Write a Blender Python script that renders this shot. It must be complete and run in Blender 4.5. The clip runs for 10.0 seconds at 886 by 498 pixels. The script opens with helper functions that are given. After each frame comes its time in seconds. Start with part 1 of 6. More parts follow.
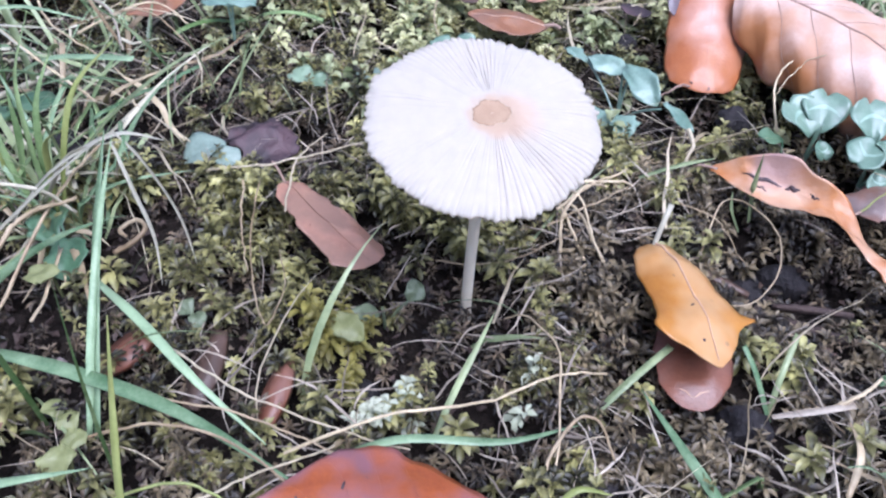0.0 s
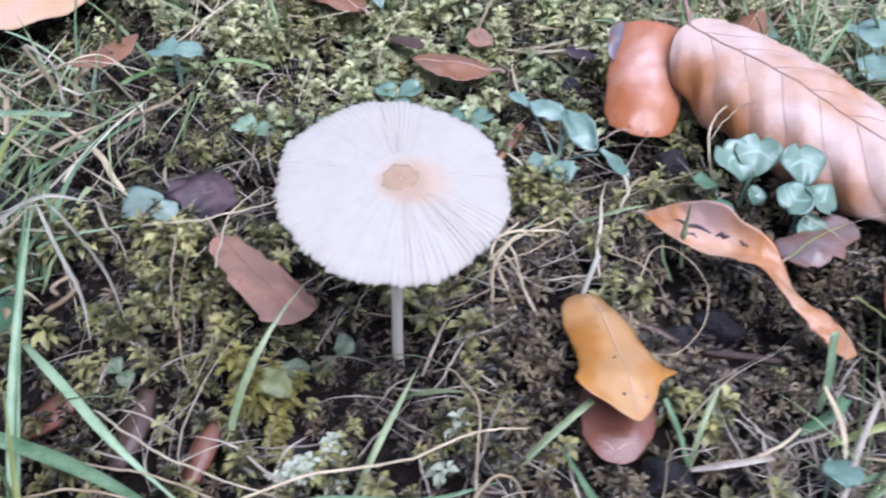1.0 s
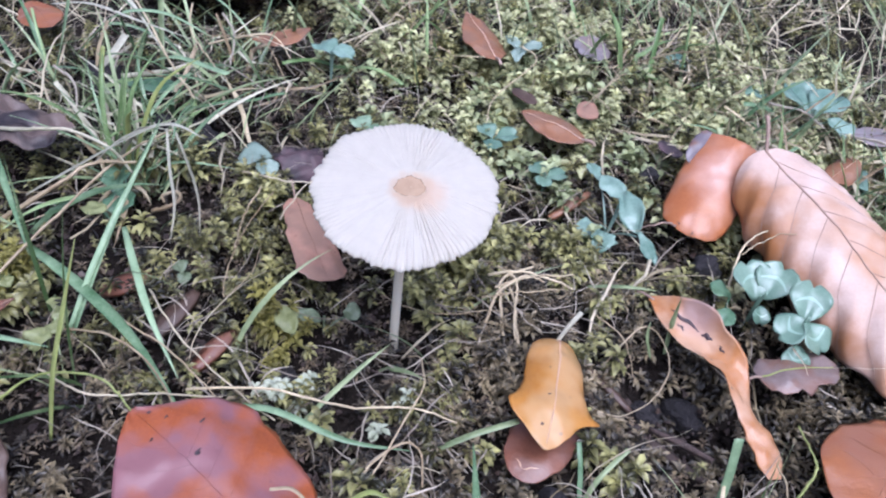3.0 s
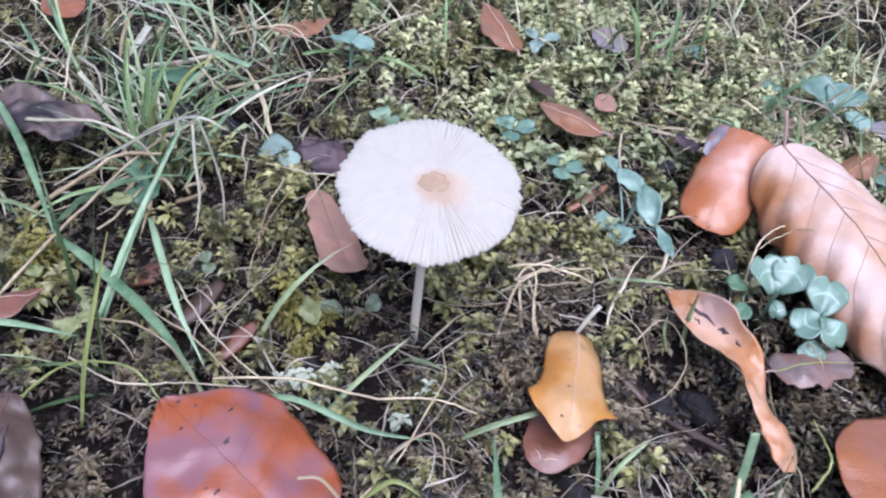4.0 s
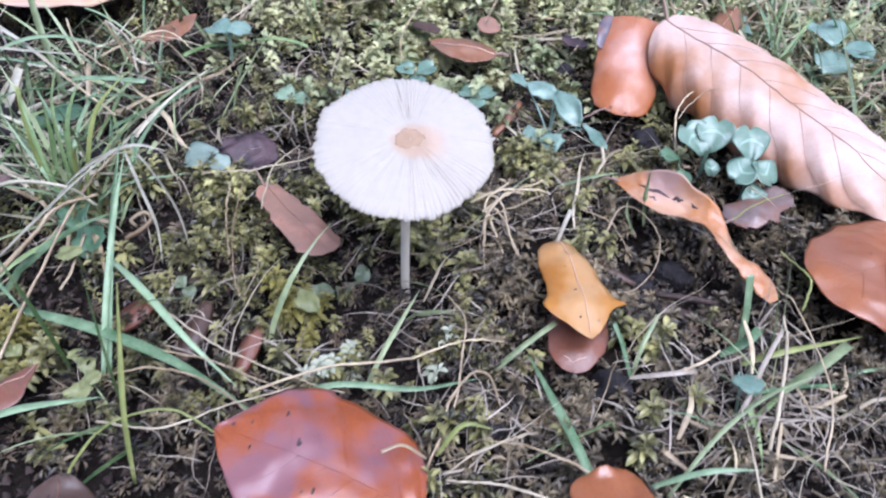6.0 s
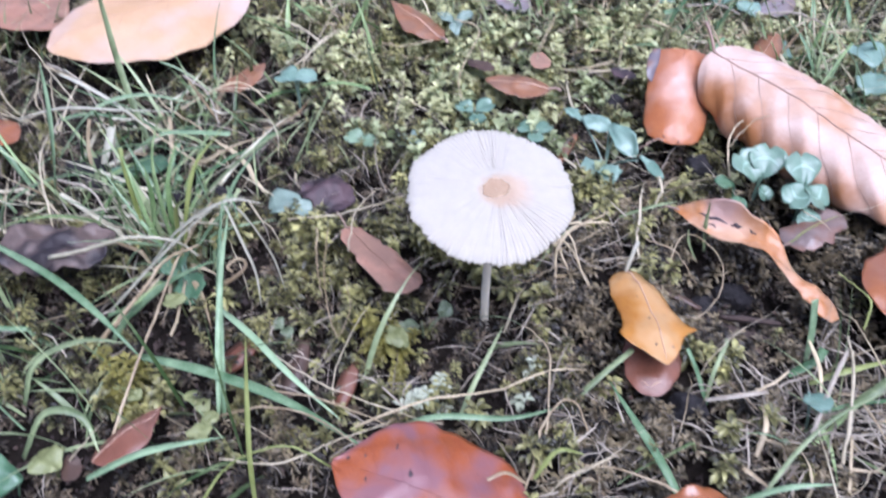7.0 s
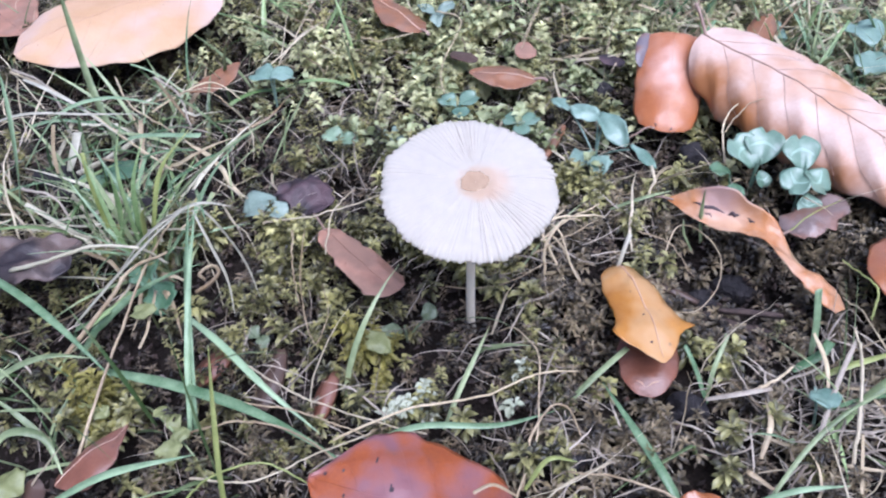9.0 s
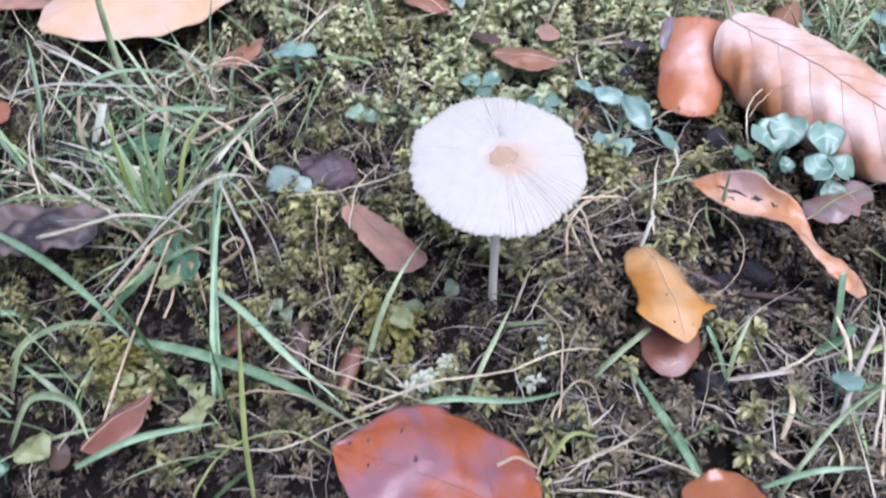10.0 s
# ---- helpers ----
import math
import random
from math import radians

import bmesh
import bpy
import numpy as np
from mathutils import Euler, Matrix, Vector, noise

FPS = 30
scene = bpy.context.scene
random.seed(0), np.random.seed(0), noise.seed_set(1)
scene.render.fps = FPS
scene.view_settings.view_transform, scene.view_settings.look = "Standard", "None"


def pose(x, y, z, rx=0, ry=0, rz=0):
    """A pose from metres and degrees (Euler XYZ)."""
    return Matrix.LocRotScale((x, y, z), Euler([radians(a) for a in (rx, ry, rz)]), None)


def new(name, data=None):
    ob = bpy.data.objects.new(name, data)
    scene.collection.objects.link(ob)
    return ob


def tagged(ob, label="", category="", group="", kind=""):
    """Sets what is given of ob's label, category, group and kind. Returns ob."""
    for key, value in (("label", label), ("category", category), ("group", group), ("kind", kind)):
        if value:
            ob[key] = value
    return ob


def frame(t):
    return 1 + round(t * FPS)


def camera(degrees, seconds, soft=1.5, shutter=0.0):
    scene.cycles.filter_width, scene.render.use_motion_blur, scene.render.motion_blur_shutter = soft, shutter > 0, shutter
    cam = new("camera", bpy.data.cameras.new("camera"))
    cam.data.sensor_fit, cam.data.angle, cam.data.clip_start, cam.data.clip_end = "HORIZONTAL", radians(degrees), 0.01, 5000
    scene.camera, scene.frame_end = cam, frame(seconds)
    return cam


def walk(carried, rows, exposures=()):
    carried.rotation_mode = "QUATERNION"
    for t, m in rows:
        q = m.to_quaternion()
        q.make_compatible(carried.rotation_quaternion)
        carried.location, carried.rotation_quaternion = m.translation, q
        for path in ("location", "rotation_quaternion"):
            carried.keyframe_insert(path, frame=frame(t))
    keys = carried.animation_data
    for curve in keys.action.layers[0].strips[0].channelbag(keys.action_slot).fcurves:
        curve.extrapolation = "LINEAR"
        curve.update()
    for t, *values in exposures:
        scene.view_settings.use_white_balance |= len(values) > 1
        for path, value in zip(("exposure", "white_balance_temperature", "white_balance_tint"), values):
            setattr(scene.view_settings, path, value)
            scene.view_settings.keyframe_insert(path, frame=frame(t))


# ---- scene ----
cam = camera(56.76, 10.0, soft=2.15, shutter=0.6)
# seconds, eye in centimetres from the foot of the mushroom, then yaw, pitch and roll in degrees
ROWS = [
    (0.0, -0.745, -10.770, 12.039, -1.38, -46.24, 1.97),
    (0.25, -0.675, -10.715, 12.305, -1.05, -46.01, 1.70),
    (0.5, -0.479, -10.624, 12.478, -1.18, -46.71, 1.78),
    (0.75, -0.045, -10.475, 12.535, -1.11, -44.68, 1.35),
    (1.0, 0.562, -10.391, 12.695, -1.79, -45.03, 1.47),
    (1.1, 0.830, -10.430, 12.850, -0.01, -45.12, 0.53),
    (1.25, 1.275, -10.570, 13.185, 5.33, -43.58, -1.69),
    (1.4, 1.770, -10.760, 13.600, 6.68, -42.56, -0.40),
    (1.5, 2.127, -10.883, 13.906, 8.27, -43.99, 0.24),
    (1.65, 2.710, -11.010, 14.375, 12.44, -45.46, 0.01),
    (1.8, 3.300, -11.140, 14.800, 15.44, -45.02, 0.46),
    (1.9, 3.650, -11.270, 15.020, 15.72, -44.01, 1.75),
    (2.0, 3.940, -11.449, 15.171, 15.13, -43.52, 3.41),
    (2.25, 4.370, -12.110, 15.325, 15.65, -42.28, 5.07),
    (2.5, 4.483, -12.502, 15.348, 15.75, -43.08, 6.44),
    (2.7, 4.411, -12.383, 14.576, 15.06, -42.82, 8.00),
    (3.8, 3.760, -12.752, 14.705, 14.85, -44.05, 9.08),
    (4.0, 3.900, -12.612, 14.889, 15.42, -44.21, 8.74),
    (4.5, 4.121, -12.874, 14.965, 14.73, -44.12, 9.07),
    (4.8, 4.010, -13.130, 14.530, 14.88, -44.47, 8.77),
    (5.0, 3.672, -13.202, 14.292, 13.61, -45.41, 8.75),
    (5.2, 3.057, -12.943, 15.052, 10.03, -45.31, 3.78),
    (6.3, 0.275, -13.879, 15.011, -0.86, -47.05, 2.79),
    (6.5, -0.226, -13.972, 15.485, -0.01, -47.23, 1.48),
    (6.8, -0.510, -13.980, 16.360, 0.92, -47.83, -0.13),
    (7.0, -0.526, -13.990, 16.583, 2.13, -46.39, -1.40),
    (7.25, -0.385, -14.110, 16.590, 2.81, -45.61, -2.22),
    (7.5, -0.165, -14.217, 16.591, 3.00, -46.30, -2.54),
    (8.0, 0.068, -14.218, 15.806, 3.10, -46.79, -2.82),
    (8.25, 0.260, -13.795, 15.350, 3.22, -45.89, -3.19),
    (8.5, 0.383, -13.343, 15.159, 1.41, -46.94, -2.17),
    (8.75, 0.235, -13.305, 15.445, 1.98, -45.99, -2.90),
    (9.0, -0.015, -13.295, 15.731, 2.47, -46.23, -3.46),
    (9.5, -0.236, -13.368, 15.686, 2.82, -46.57, -3.44),
    (9.8, -0.370, -13.490, 15.620, 3.09, -46.18, -3.11),
    (10.0, -0.488, -13.592, 15.570, 3.00, -46.89, -2.61),
]
EXPOSURE, KELVIN, TINT = 0.66, 5000, 19
walk(cam, [(t, pose(x / 100, y / 100, z / 100, 90 + pitch, 0, yaw) @ pose(0, 0, 0, 0, 0, roll)) for t, x, y, z, yaw, pitch, roll in ROWS],
     [(t, EXPOSURE + change, KELVIN, TINT) for t, change in ((0.0, 0.10), (0.5, 0.0), (1.2, -0.12), (1.8, -0.12), (2.5, -0.08), (4.5, -0.05), (7.0, 0.04), (8.3, 0.0), (10.0, 0.0))])

# ---- sky: a bright, lightly clouded day ----
SUN_UP, SUN_ROUND = 70.0, 148.0
world = bpy.data.worlds.new("sky")
scene.world = world
world.use_nodes = True
sky = world.node_tree.nodes.new("ShaderNodeTexSky")
sky.sky_type, sky.sun_disc = "NISHITA", False
sky.sun_elevation, sky.sun_rotation = radians(SUN_UP), radians(SUN_ROUND)
sky.air_density, sky.dust_density, sky.ozone_density = 0.6, 7.0, 1.0
world.node_tree.links.new(sky.outputs[0], world.node_tree.nodes["Background"].inputs[0])
world.node_tree.nodes["Background"].inputs[1].default_value = 0.12
sun = new("sun", bpy.data.lights.new("sun", "SUN"))
sun.data.energy, sun.data.angle, sun.data.color = 1.7, radians(50), (1.0, 0.97, 0.93)
sun.matrix_world = pose(0, 0, 3, 90 - SUN_UP, 0, 180 - SUN_ROUND)

CM = 0.01
rng = np.random.default_rng(7)


# ---- materials ----
def material(name, dark, light, scale=300.0, fine=2500.0, rough=0.6, bump=0.3, depth=0.0003, through_light=0.0, spots=0.0, spot_colour=(0.02, 0.012, 0.01),
             spot_scale=500.0, island=0.0, each=0.0, specular=0.5, coat=0.0, patch=None, patch_scale=60.0, patch_from=0.5, gain=1.5, curve=1.0):
    """Two-scale colour between dark and light, optional dark specks, fine relief, and some light let through."""
    m = bpy.data.materials.new(name)
    m.use_nodes = True
    nt = m.node_tree
    n, link = nt.nodes, nt.links.new
    shader, out = n["Principled BSDF"], n["Material Output"]
    tex = n.new("ShaderNodeTexCoord")
    big, small = n.new("ShaderNodeTexNoise"), n.new("ShaderNodeTexNoise")
    for node, s, d in ((big, scale, 4.0), (small, fine, 5.0)):
        node.inputs["Scale"].default_value, node.inputs["Detail"].default_value = s, d
        link(tex.outputs["Object"], node.inputs["Vector"])
    both = n.new("ShaderNodeMath")
    both.operation = "MULTIPLY_ADD"
    both.inputs[1].default_value = 0.45
    link(small.outputs["Fac"], both.inputs[0])
    half = n.new("ShaderNodeMath")
    half.operation = "MULTIPLY_ADD"
    half.inputs[1].default_value, half.inputs[2].default_value = gain, 0.275 - gain / 2
    link(big.outputs["Fac"], half.inputs[0])
    link(half.outputs[0], both.inputs[2])
    fac = both.outputs[0]
    if island or each:
        info = n.new("ShaderNodeNewGeometry") if island else n.new("ShaderNodeObjectInfo")
        shift = n.new("ShaderNodeMath")
        shift.operation = "MULTIPLY_ADD"
        shift.inputs[1].default_value = island or each
        link(info.outputs["Random Per Island" if island else "Random"], shift.inputs[0])
        less = n.new("ShaderNodeMath")
        less.operation = "SUBTRACT"
        less.inputs[1].default_value = (island or each) / 2
        link(fac, less.inputs[0])
        link(less.outputs[0], shift.inputs[2])
        fac = shift.outputs[0]
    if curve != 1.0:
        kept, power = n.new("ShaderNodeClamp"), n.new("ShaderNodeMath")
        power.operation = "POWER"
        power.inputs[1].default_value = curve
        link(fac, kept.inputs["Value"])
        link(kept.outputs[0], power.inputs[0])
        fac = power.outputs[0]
    mix = n.new("ShaderNodeMix")
    mix.data_type = "RGBA"
    link(fac, mix.inputs["Factor"])
    mix.inputs["A"].default_value, mix.inputs["B"].default_value = (*dark, 1), (*light, 1)
    colour = mix.outputs["Result"]
    if spots:
        cells = n.new("ShaderNodeTexVoronoi")
        cells.inputs["Scale"].default_value = spot_scale
        link(tex.outputs["Object"], cells.inputs["Vector"])
        ramp = n.new("ShaderNodeValToRGB")
        ramp.color_ramp.elements[0].position, ramp.color_ramp.elements[1].position = spots * 0.5, spots
        ramp.color_ramp.elements[0].color, ramp.color_ramp.elements[1].color = (1, 1, 1, 1), (0, 0, 0, 1)
        link(cells.outputs["Distance"], ramp.inputs["Fac"])
        where = n.new("ShaderNodeTexNoise")
        where.inputs["Scale"].default_value = spot_scale * 0.35
        link(tex.outputs["Object"], where.inputs["Vector"])
        some = n.new("ShaderNodeMath")
        some.operation = "GREATER_THAN"
        some.inputs[1].default_value = 0.52
        link(where.outputs["Fac"], some.inputs[0])
        times = n.new("ShaderNodeMath")
        times.operation = "MULTIPLY"
        link(ramp.outputs["Color"], times.inputs[0])
        link(some.outputs[0], times.inputs[1])
        speck = n.new("ShaderNodeMix")
        speck.data_type = "RGBA"
        link(times.outputs[0], speck.inputs["Factor"])
        link(colour, speck.inputs["A"])
        speck.inputs["B"].default_value = (*spot_colour, 1)
        colour = speck.outputs["Result"]
    if patch is not None:
        area = n.new("ShaderNodeTexNoise")
        area.inputs["Scale"].default_value, area.inputs["Detail"].default_value = patch_scale, 3.0
        link(tex.outputs["Object"], area.inputs["Vector"])
        edge = n.new("ShaderNodeMapRange")
        edge.inputs["From Min"].default_value, edge.inputs["From Max"].default_value = patch_from - 0.06, patch_from + 0.10
        link(area.outputs["Fac"], edge.inputs["Value"])
        over = n.new("ShaderNodeMix")
        over.data_type = "RGBA"
        link(edge.outputs[0], over.inputs["Factor"])
        link(colour, over.inputs["A"])
        over.inputs["B"].default_value = (*patch, 1)
        colour = over.outputs["Result"]
    link(colour, shader.inputs["Base Color"])
    shader.inputs["Roughness"].default_value = rough
    shader.inputs["Specular IOR Level"].default_value = specular
    if coat:
        shader.inputs["Coat Weight"].default_value, shader.inputs["Coat Roughness"].default_value = coat, 0.25
    if bump:
        relief = n.new("ShaderNodeBump")
        relief.inputs["Strength"].default_value, relief.inputs["Distance"].default_value = bump, depth
        link(both.outputs[0], relief.inputs["Height"])
        link(relief.outputs[0], shader.inputs["Normal"])
        if coat:
            link(relief.outputs[0], shader.inputs["Coat Normal"])
    if through_light:
        glow, blend = n.new("ShaderNodeBsdfTranslucent"), n.new("ShaderNodeMixShader")
        link(colour, glow.inputs["Color"])
        blend.inputs[0].default_value = through_light
        link(shader.outputs[0], blend.inputs[1])
        link(glow.outputs[0], blend.inputs[2])
        link(blend.outputs[0], out.inputs["Surface"])
    return m


SOIL = material("soil", (0.006, 0.0045, 0.0035), (0.028, 0.021, 0.016), 90, 900, 0.95, 0.9, 0.003, specular=0.15)
LAWN_GROUND = material("lawn_ground", (0.045, 0.055, 0.02), (0.15, 0.17, 0.07), 30, 400, 0.9, 0.8, 0.004, specular=0.15)
CLOD = material("dark_clod", (0.007, 0.006, 0.006), (0.030, 0.024, 0.025), 300, 1500, 0.8, 0.9, 0.0015)
# curve in the moss colours paints in dark gaps and a few glints
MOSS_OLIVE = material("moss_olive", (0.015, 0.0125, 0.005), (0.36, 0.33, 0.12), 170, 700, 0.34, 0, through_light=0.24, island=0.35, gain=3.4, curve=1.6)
MOSS_GREEN = material("moss_green", (0.11, 0.115, 0.038), (0.84, 0.83, 0.44), 170, 700, 0.42, 0, through_light=0.3, island=0.4, gain=2.3)
ROSETTE = material("rosette_green", (0.11, 0.135, 0.045), (0.60, 0.64, 0.34), 160, 900, 0.42, 0, through_light=0.3, island=0.7, gain=2.0)
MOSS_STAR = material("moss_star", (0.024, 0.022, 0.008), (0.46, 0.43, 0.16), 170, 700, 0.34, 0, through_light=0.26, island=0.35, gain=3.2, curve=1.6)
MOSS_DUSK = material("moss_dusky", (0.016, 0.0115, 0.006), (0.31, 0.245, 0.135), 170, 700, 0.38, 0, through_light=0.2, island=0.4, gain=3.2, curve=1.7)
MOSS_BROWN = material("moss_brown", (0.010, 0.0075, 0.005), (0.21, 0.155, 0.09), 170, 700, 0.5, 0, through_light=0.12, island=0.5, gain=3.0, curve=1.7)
MOSS_YELLOW = material("moss_yellow", (0.11, 0.095, 0.018), (0.40, 0.36, 0.085), 60, 700, 0.5, 0, through_light=0.3, island=0.7)
MOSS_CLUMP = material("moss_clump", (0.036, 0.034, 0.010), (0.58, 0.545, 0.21), 170, 700, 0.32, 0, through_light=0.28, island=0.35, gain=3.0, curve=1.5)
MOSS_PALE = material("moss_pale", (0.36, 0.39, 0.25), (0.66, 0.68, 0.52), 200, 900, 0.55, 0, through_light=0.25, island=0.6)
GRASS = material("grass_green", (0.060, 0.100, 0.030), (0.46, 0.53, 0.27), 90, 900, 0.32, 0, through_light=0.25, island=1.0, gain=1.8)
GRASS_BLUE = material("grass_blue_green", (0.095, 0.175, 0.075), (0.40, 0.53, 0.30), 150, 1800, 0.27, 0.35, 0.0003, through_light=0.2, each=0.8)
GRASS_BRIGHT = material("grass_bright_green", (0.12, 0.205, 0.06), (0.46, 0.585, 0.26), 150, 1800, 0.28, 0.3, 0.0003, through_light=0.3, each=0.8)
GRASS_YELLOW = material("grass_yellow_green", (0.22, 0.26, 0.06), (0.50, 0.54, 0.19), 150, 1800, 0.34, 0.2, 0.0002, through_light=0.25, each=0.5)
STRAW = material("straw", (0.22, 0.17, 0.09), (0.72, 0.63, 0.43), 90, 1500, 0.5, 0.2, 0.0002, through_light=0.15, island=1.0)
STRAW_LIGHT = material("straw_light", (0.42, 0.38, 0.24), (0.82, 0.77, 0.58), 150, 1500, 0.45, 0.2, 0.0002, through_light=0.2, each=0.6)
BLEACHED = material("grass_bleached_white", (0.33, 0.31, 0.21), (0.64, 0.61, 0.47), 150, 1500, 0.45, 0.3, 0.0002, through_light=0.2, each=0.6)
STRAW_WHITE = material("straw_bleached", (0.14, 0.11, 0.078), (0.48, 0.415, 0.315), 150, 1500, 0.45, 0.2, 0.0002, island=0.9)
STRAW_PALE = material("straw_pale", (0.22, 0.155, 0.080), (0.64, 0.53, 0.33), 150, 1500, 0.45, 0.2, 0.0002, each=0.8)
CAP = material("cap_white", (0.67, 0.625, 0.53), (0.75, 0.70, 0.605), 400, 3000, 0.75, 0.25, 0.0002, through_light=0.44, specular=0.25)
CAP_DISC = material("cap_centre", (0.31, 0.205, 0.125), (0.42, 0.295, 0.19), 500, 3000, 0.7, 0.5, 0.0003, specular=0.25)


def tint_round(mat, centre, inner, outer, colour):
    """A colour mixed in round one spot of a thing, full within inner and gone past outer (metres)."""
    nt = mat.node_tree
    n, link = nt.nodes, nt.links.new
    shader = n["Principled BSDF"]
    was = shader.inputs["Base Color"].links[0].from_socket
    tex, far, wob = n.new("ShaderNodeTexCoord"), n.new("ShaderNodeVectorMath"), n.new("ShaderNodeTexNoise")
    far.operation = "DISTANCE"
    far.inputs[1].default_value = centre
    link(tex.outputs["Object"], far.inputs[0])
    wob.inputs["Scale"].default_value = 450
    link(tex.outputs["Object"], wob.inputs["Vector"])
    add = n.new("ShaderNodeMath")
    add.operation = "MULTIPLY_ADD"
    add.inputs[1].default_value = 0.003
    link(wob.outputs["Fac"], add.inputs[0])
    link(far.outputs["Value"], add.inputs[2])
    edge = n.new("ShaderNodeMapRange")
    edge.interpolation_type = "SMOOTHSTEP"
    edge.inputs["From Min"].default_value, edge.inputs["From Max"].default_value = inner + 0.0015, outer + 0.0015
    edge.inputs["To Min"].default_value, edge.inputs["To Max"].default_value = 1.0, 0.0
    link(add.outputs[0], edge.inputs["Value"])
    mix = n.new("ShaderNodeMix")
    mix.data_type = "RGBA"
    link(edge.outputs[0], mix.inputs["Factor"])
    link(was, mix.inputs["A"])
    mix.inputs["B"].default_value = (*colour, 1)
    for node in n:
        for socket in node.inputs:
            if socket.is_linked and socket.links[0].from_socket == was and node != mix and socket.name in ("Base Color", "Color"):
                link(mix.outputs["Result"], socket)


tint_round(CAP, (0.0048, -0.0056, 0.0540), 0.0020, 0.0066, (0.74, 0.60, 0.46))
tint_round(CAP, (0.0022, -0.0058, 0.0540), 0.0024, 0.0056, (0.68, 0.52, 0.36))
GILL = material("gill_pale_grey", (0.58, 0.54, 0.50), (0.74, 0.70, 0.65), 500, 3000, 0.8, 0.2, 0.0002, through_light=0.45)
STIPE = material("stipe_cream", (0.93, 0.84, 0.63), (0.96, 0.90, 0.74), 250, 2500, 0.5, 0.3, 0.0002, through_light=0.25)
LEAF_PALE = material("leaf_pale_tan", (0.54, 0.36, 0.265), (0.75, 0.60, 0.51), 120, 1600, 0.5, 0.4, 0.0003, through_light=0.1, coat=0.05, specular=0.3, patch=(0.50, 0.27, 0.14), patch_scale=40, patch_from=0.62)
LEAF_TAN = material("leaf_tan_orange", (0.54, 0.33, 0.16), (0.70, 0.48, 0.30), 70, 1600, 0.5, 0.35, 0.0003, through_light=0.15, spots=0.10, spot_scale=260, spot_colour=(0.3, 0.15, 0.07), patch=(0.62, 0.46, 0.37), patch_scale=30)
LEAF_ORANGE = material("leaf_orange_brown", (0.205, 0.061, 0.018), (0.357, 0.133, 0.042), 120, 1400, 0.3, 0.4, 0.0004, coat=0.5, spots=0.11, spot_scale=240, patch=(0.274, 0.114, 0.057), patch_scale=70, patch_from=0.52)
LEAF_YELLOW = material("leaf_yellow_orange", (0.378, 0.142, 0.013), (0.533, 0.249, 0.039), 110, 1400, 0.33, 0.25, 0.0003, through_light=0.12, coat=0.5, spots=0.11, spot_scale=200, spot_colour=(0.086, 0.039, 0.017), patch=(0.533, 0.310, 0.120), patch_scale=70)
# the violet patch paints a sky sheen into the red leaf's colour
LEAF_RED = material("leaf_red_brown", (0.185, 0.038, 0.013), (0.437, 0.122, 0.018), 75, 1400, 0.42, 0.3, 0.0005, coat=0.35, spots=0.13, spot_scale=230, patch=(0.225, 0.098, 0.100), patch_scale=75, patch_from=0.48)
LEAF_ROSE = material("leaf_rose_brown", (0.30, 0.145, 0.088), (0.50, 0.28, 0.185), 120, 1400, 0.42, 0.5, 0.0005, through_light=0.08, coat=0.2, spots=0.09, spot_scale=300, patch=(0.30, 0.175, 0.115), patch_scale=130)
LEAF_BROWN = material("leaf_brown", (0.165, 0.068, 0.026), (0.35, 0.160, 0.072), 120, 1400, 0.4, 0.5, 0.0005, coat=0.3, spots=0.09, spot_scale=300, patch=(0.21, 0.11, 0.062), patch_scale=130)
# orange-brown spots in a row down one flank of the pale leaf
for spot in ((-0.001, -0.017, 0.006), (0.005, -0.031, 0.004), (0.0135, -0.044, 0.003), (0.024, -0.056, 0.001), (0.036, -0.069, -0.001)):
    tint_round(LEAF_PALE, spot, 0.003, 0.0135, (0.36, 0.15, 0.05))
LEAF_ROLL = material("leaf_rolled_orange", (0.276, 0.078, 0.022), (0.460, 0.170, 0.051), 120, 1400, 0.36, 0.4, 0.0004, coat=0.2, spots=0.11, spot_scale=240, patch=(0.386, 0.175, 0.101), patch_scale=60, patch_from=0.52)
# pale lilac sheen on the rolled leaf, painted into its colour
tint_round(LEAF_ROLL, (-0.0035, -0.014, 0.016), 0.002, 0.014, (0.54, 0.33, 0.26))
LEAF_TWIST = material("leaf_twisted_orange", (0.316, 0.107, 0.024), (0.502, 0.228, 0.070), 130, 1400, 0.4, 0.6, 0.0005, coat=0.3, spots=0.16, spot_scale=260, patch=(0.502, 0.307, 0.186), patch_scale=90, patch_from=0.54)
tint_round(LEAF_TWIST, (0.012, -0.005, 0.010), 0.002, 0.008, (0.44, 0.29, 0.24))
LEAF_VIOLET = material("leaf_grey_violet", (0.085, 0.066, 0.072), (0.20, 0.165, 0.18), 150, 1400, 0.4, 0.5, 0.0005, coat=0.3, patch=(0.17, 0.09, 0.06), patch_scale=160)
LEAF_MAROON = material("leaf_maroon", (0.115, 0.042, 0.022), (0.27, 0.108, 0.060), 120, 1400, 0.42, 0.5, 0.0005, coat=0.2, spots=0.1, spot_scale=260, patch=(0.19, 0.090, 0.060), patch_scale=90)
LEAF_LILAC = material("leaf_lilac_grey", (0.16, 0.135, 0.132), (0.33, 0.28, 0.275), 150, 1400, 0.5, 0.5, 0.0005, coat=0.2, patch=(0.22, 0.165, 0.14), patch_scale=120)
LEAF_DUSK = material("leaf_dusky_brown", (0.098, 0.064, 0.053), (0.270, 0.203, 0.176), 150, 1400, 0.38, 0.6, 0.0006, coat=0.35, patch=(0.188, 0.098, 0.064), patch_scale=110)
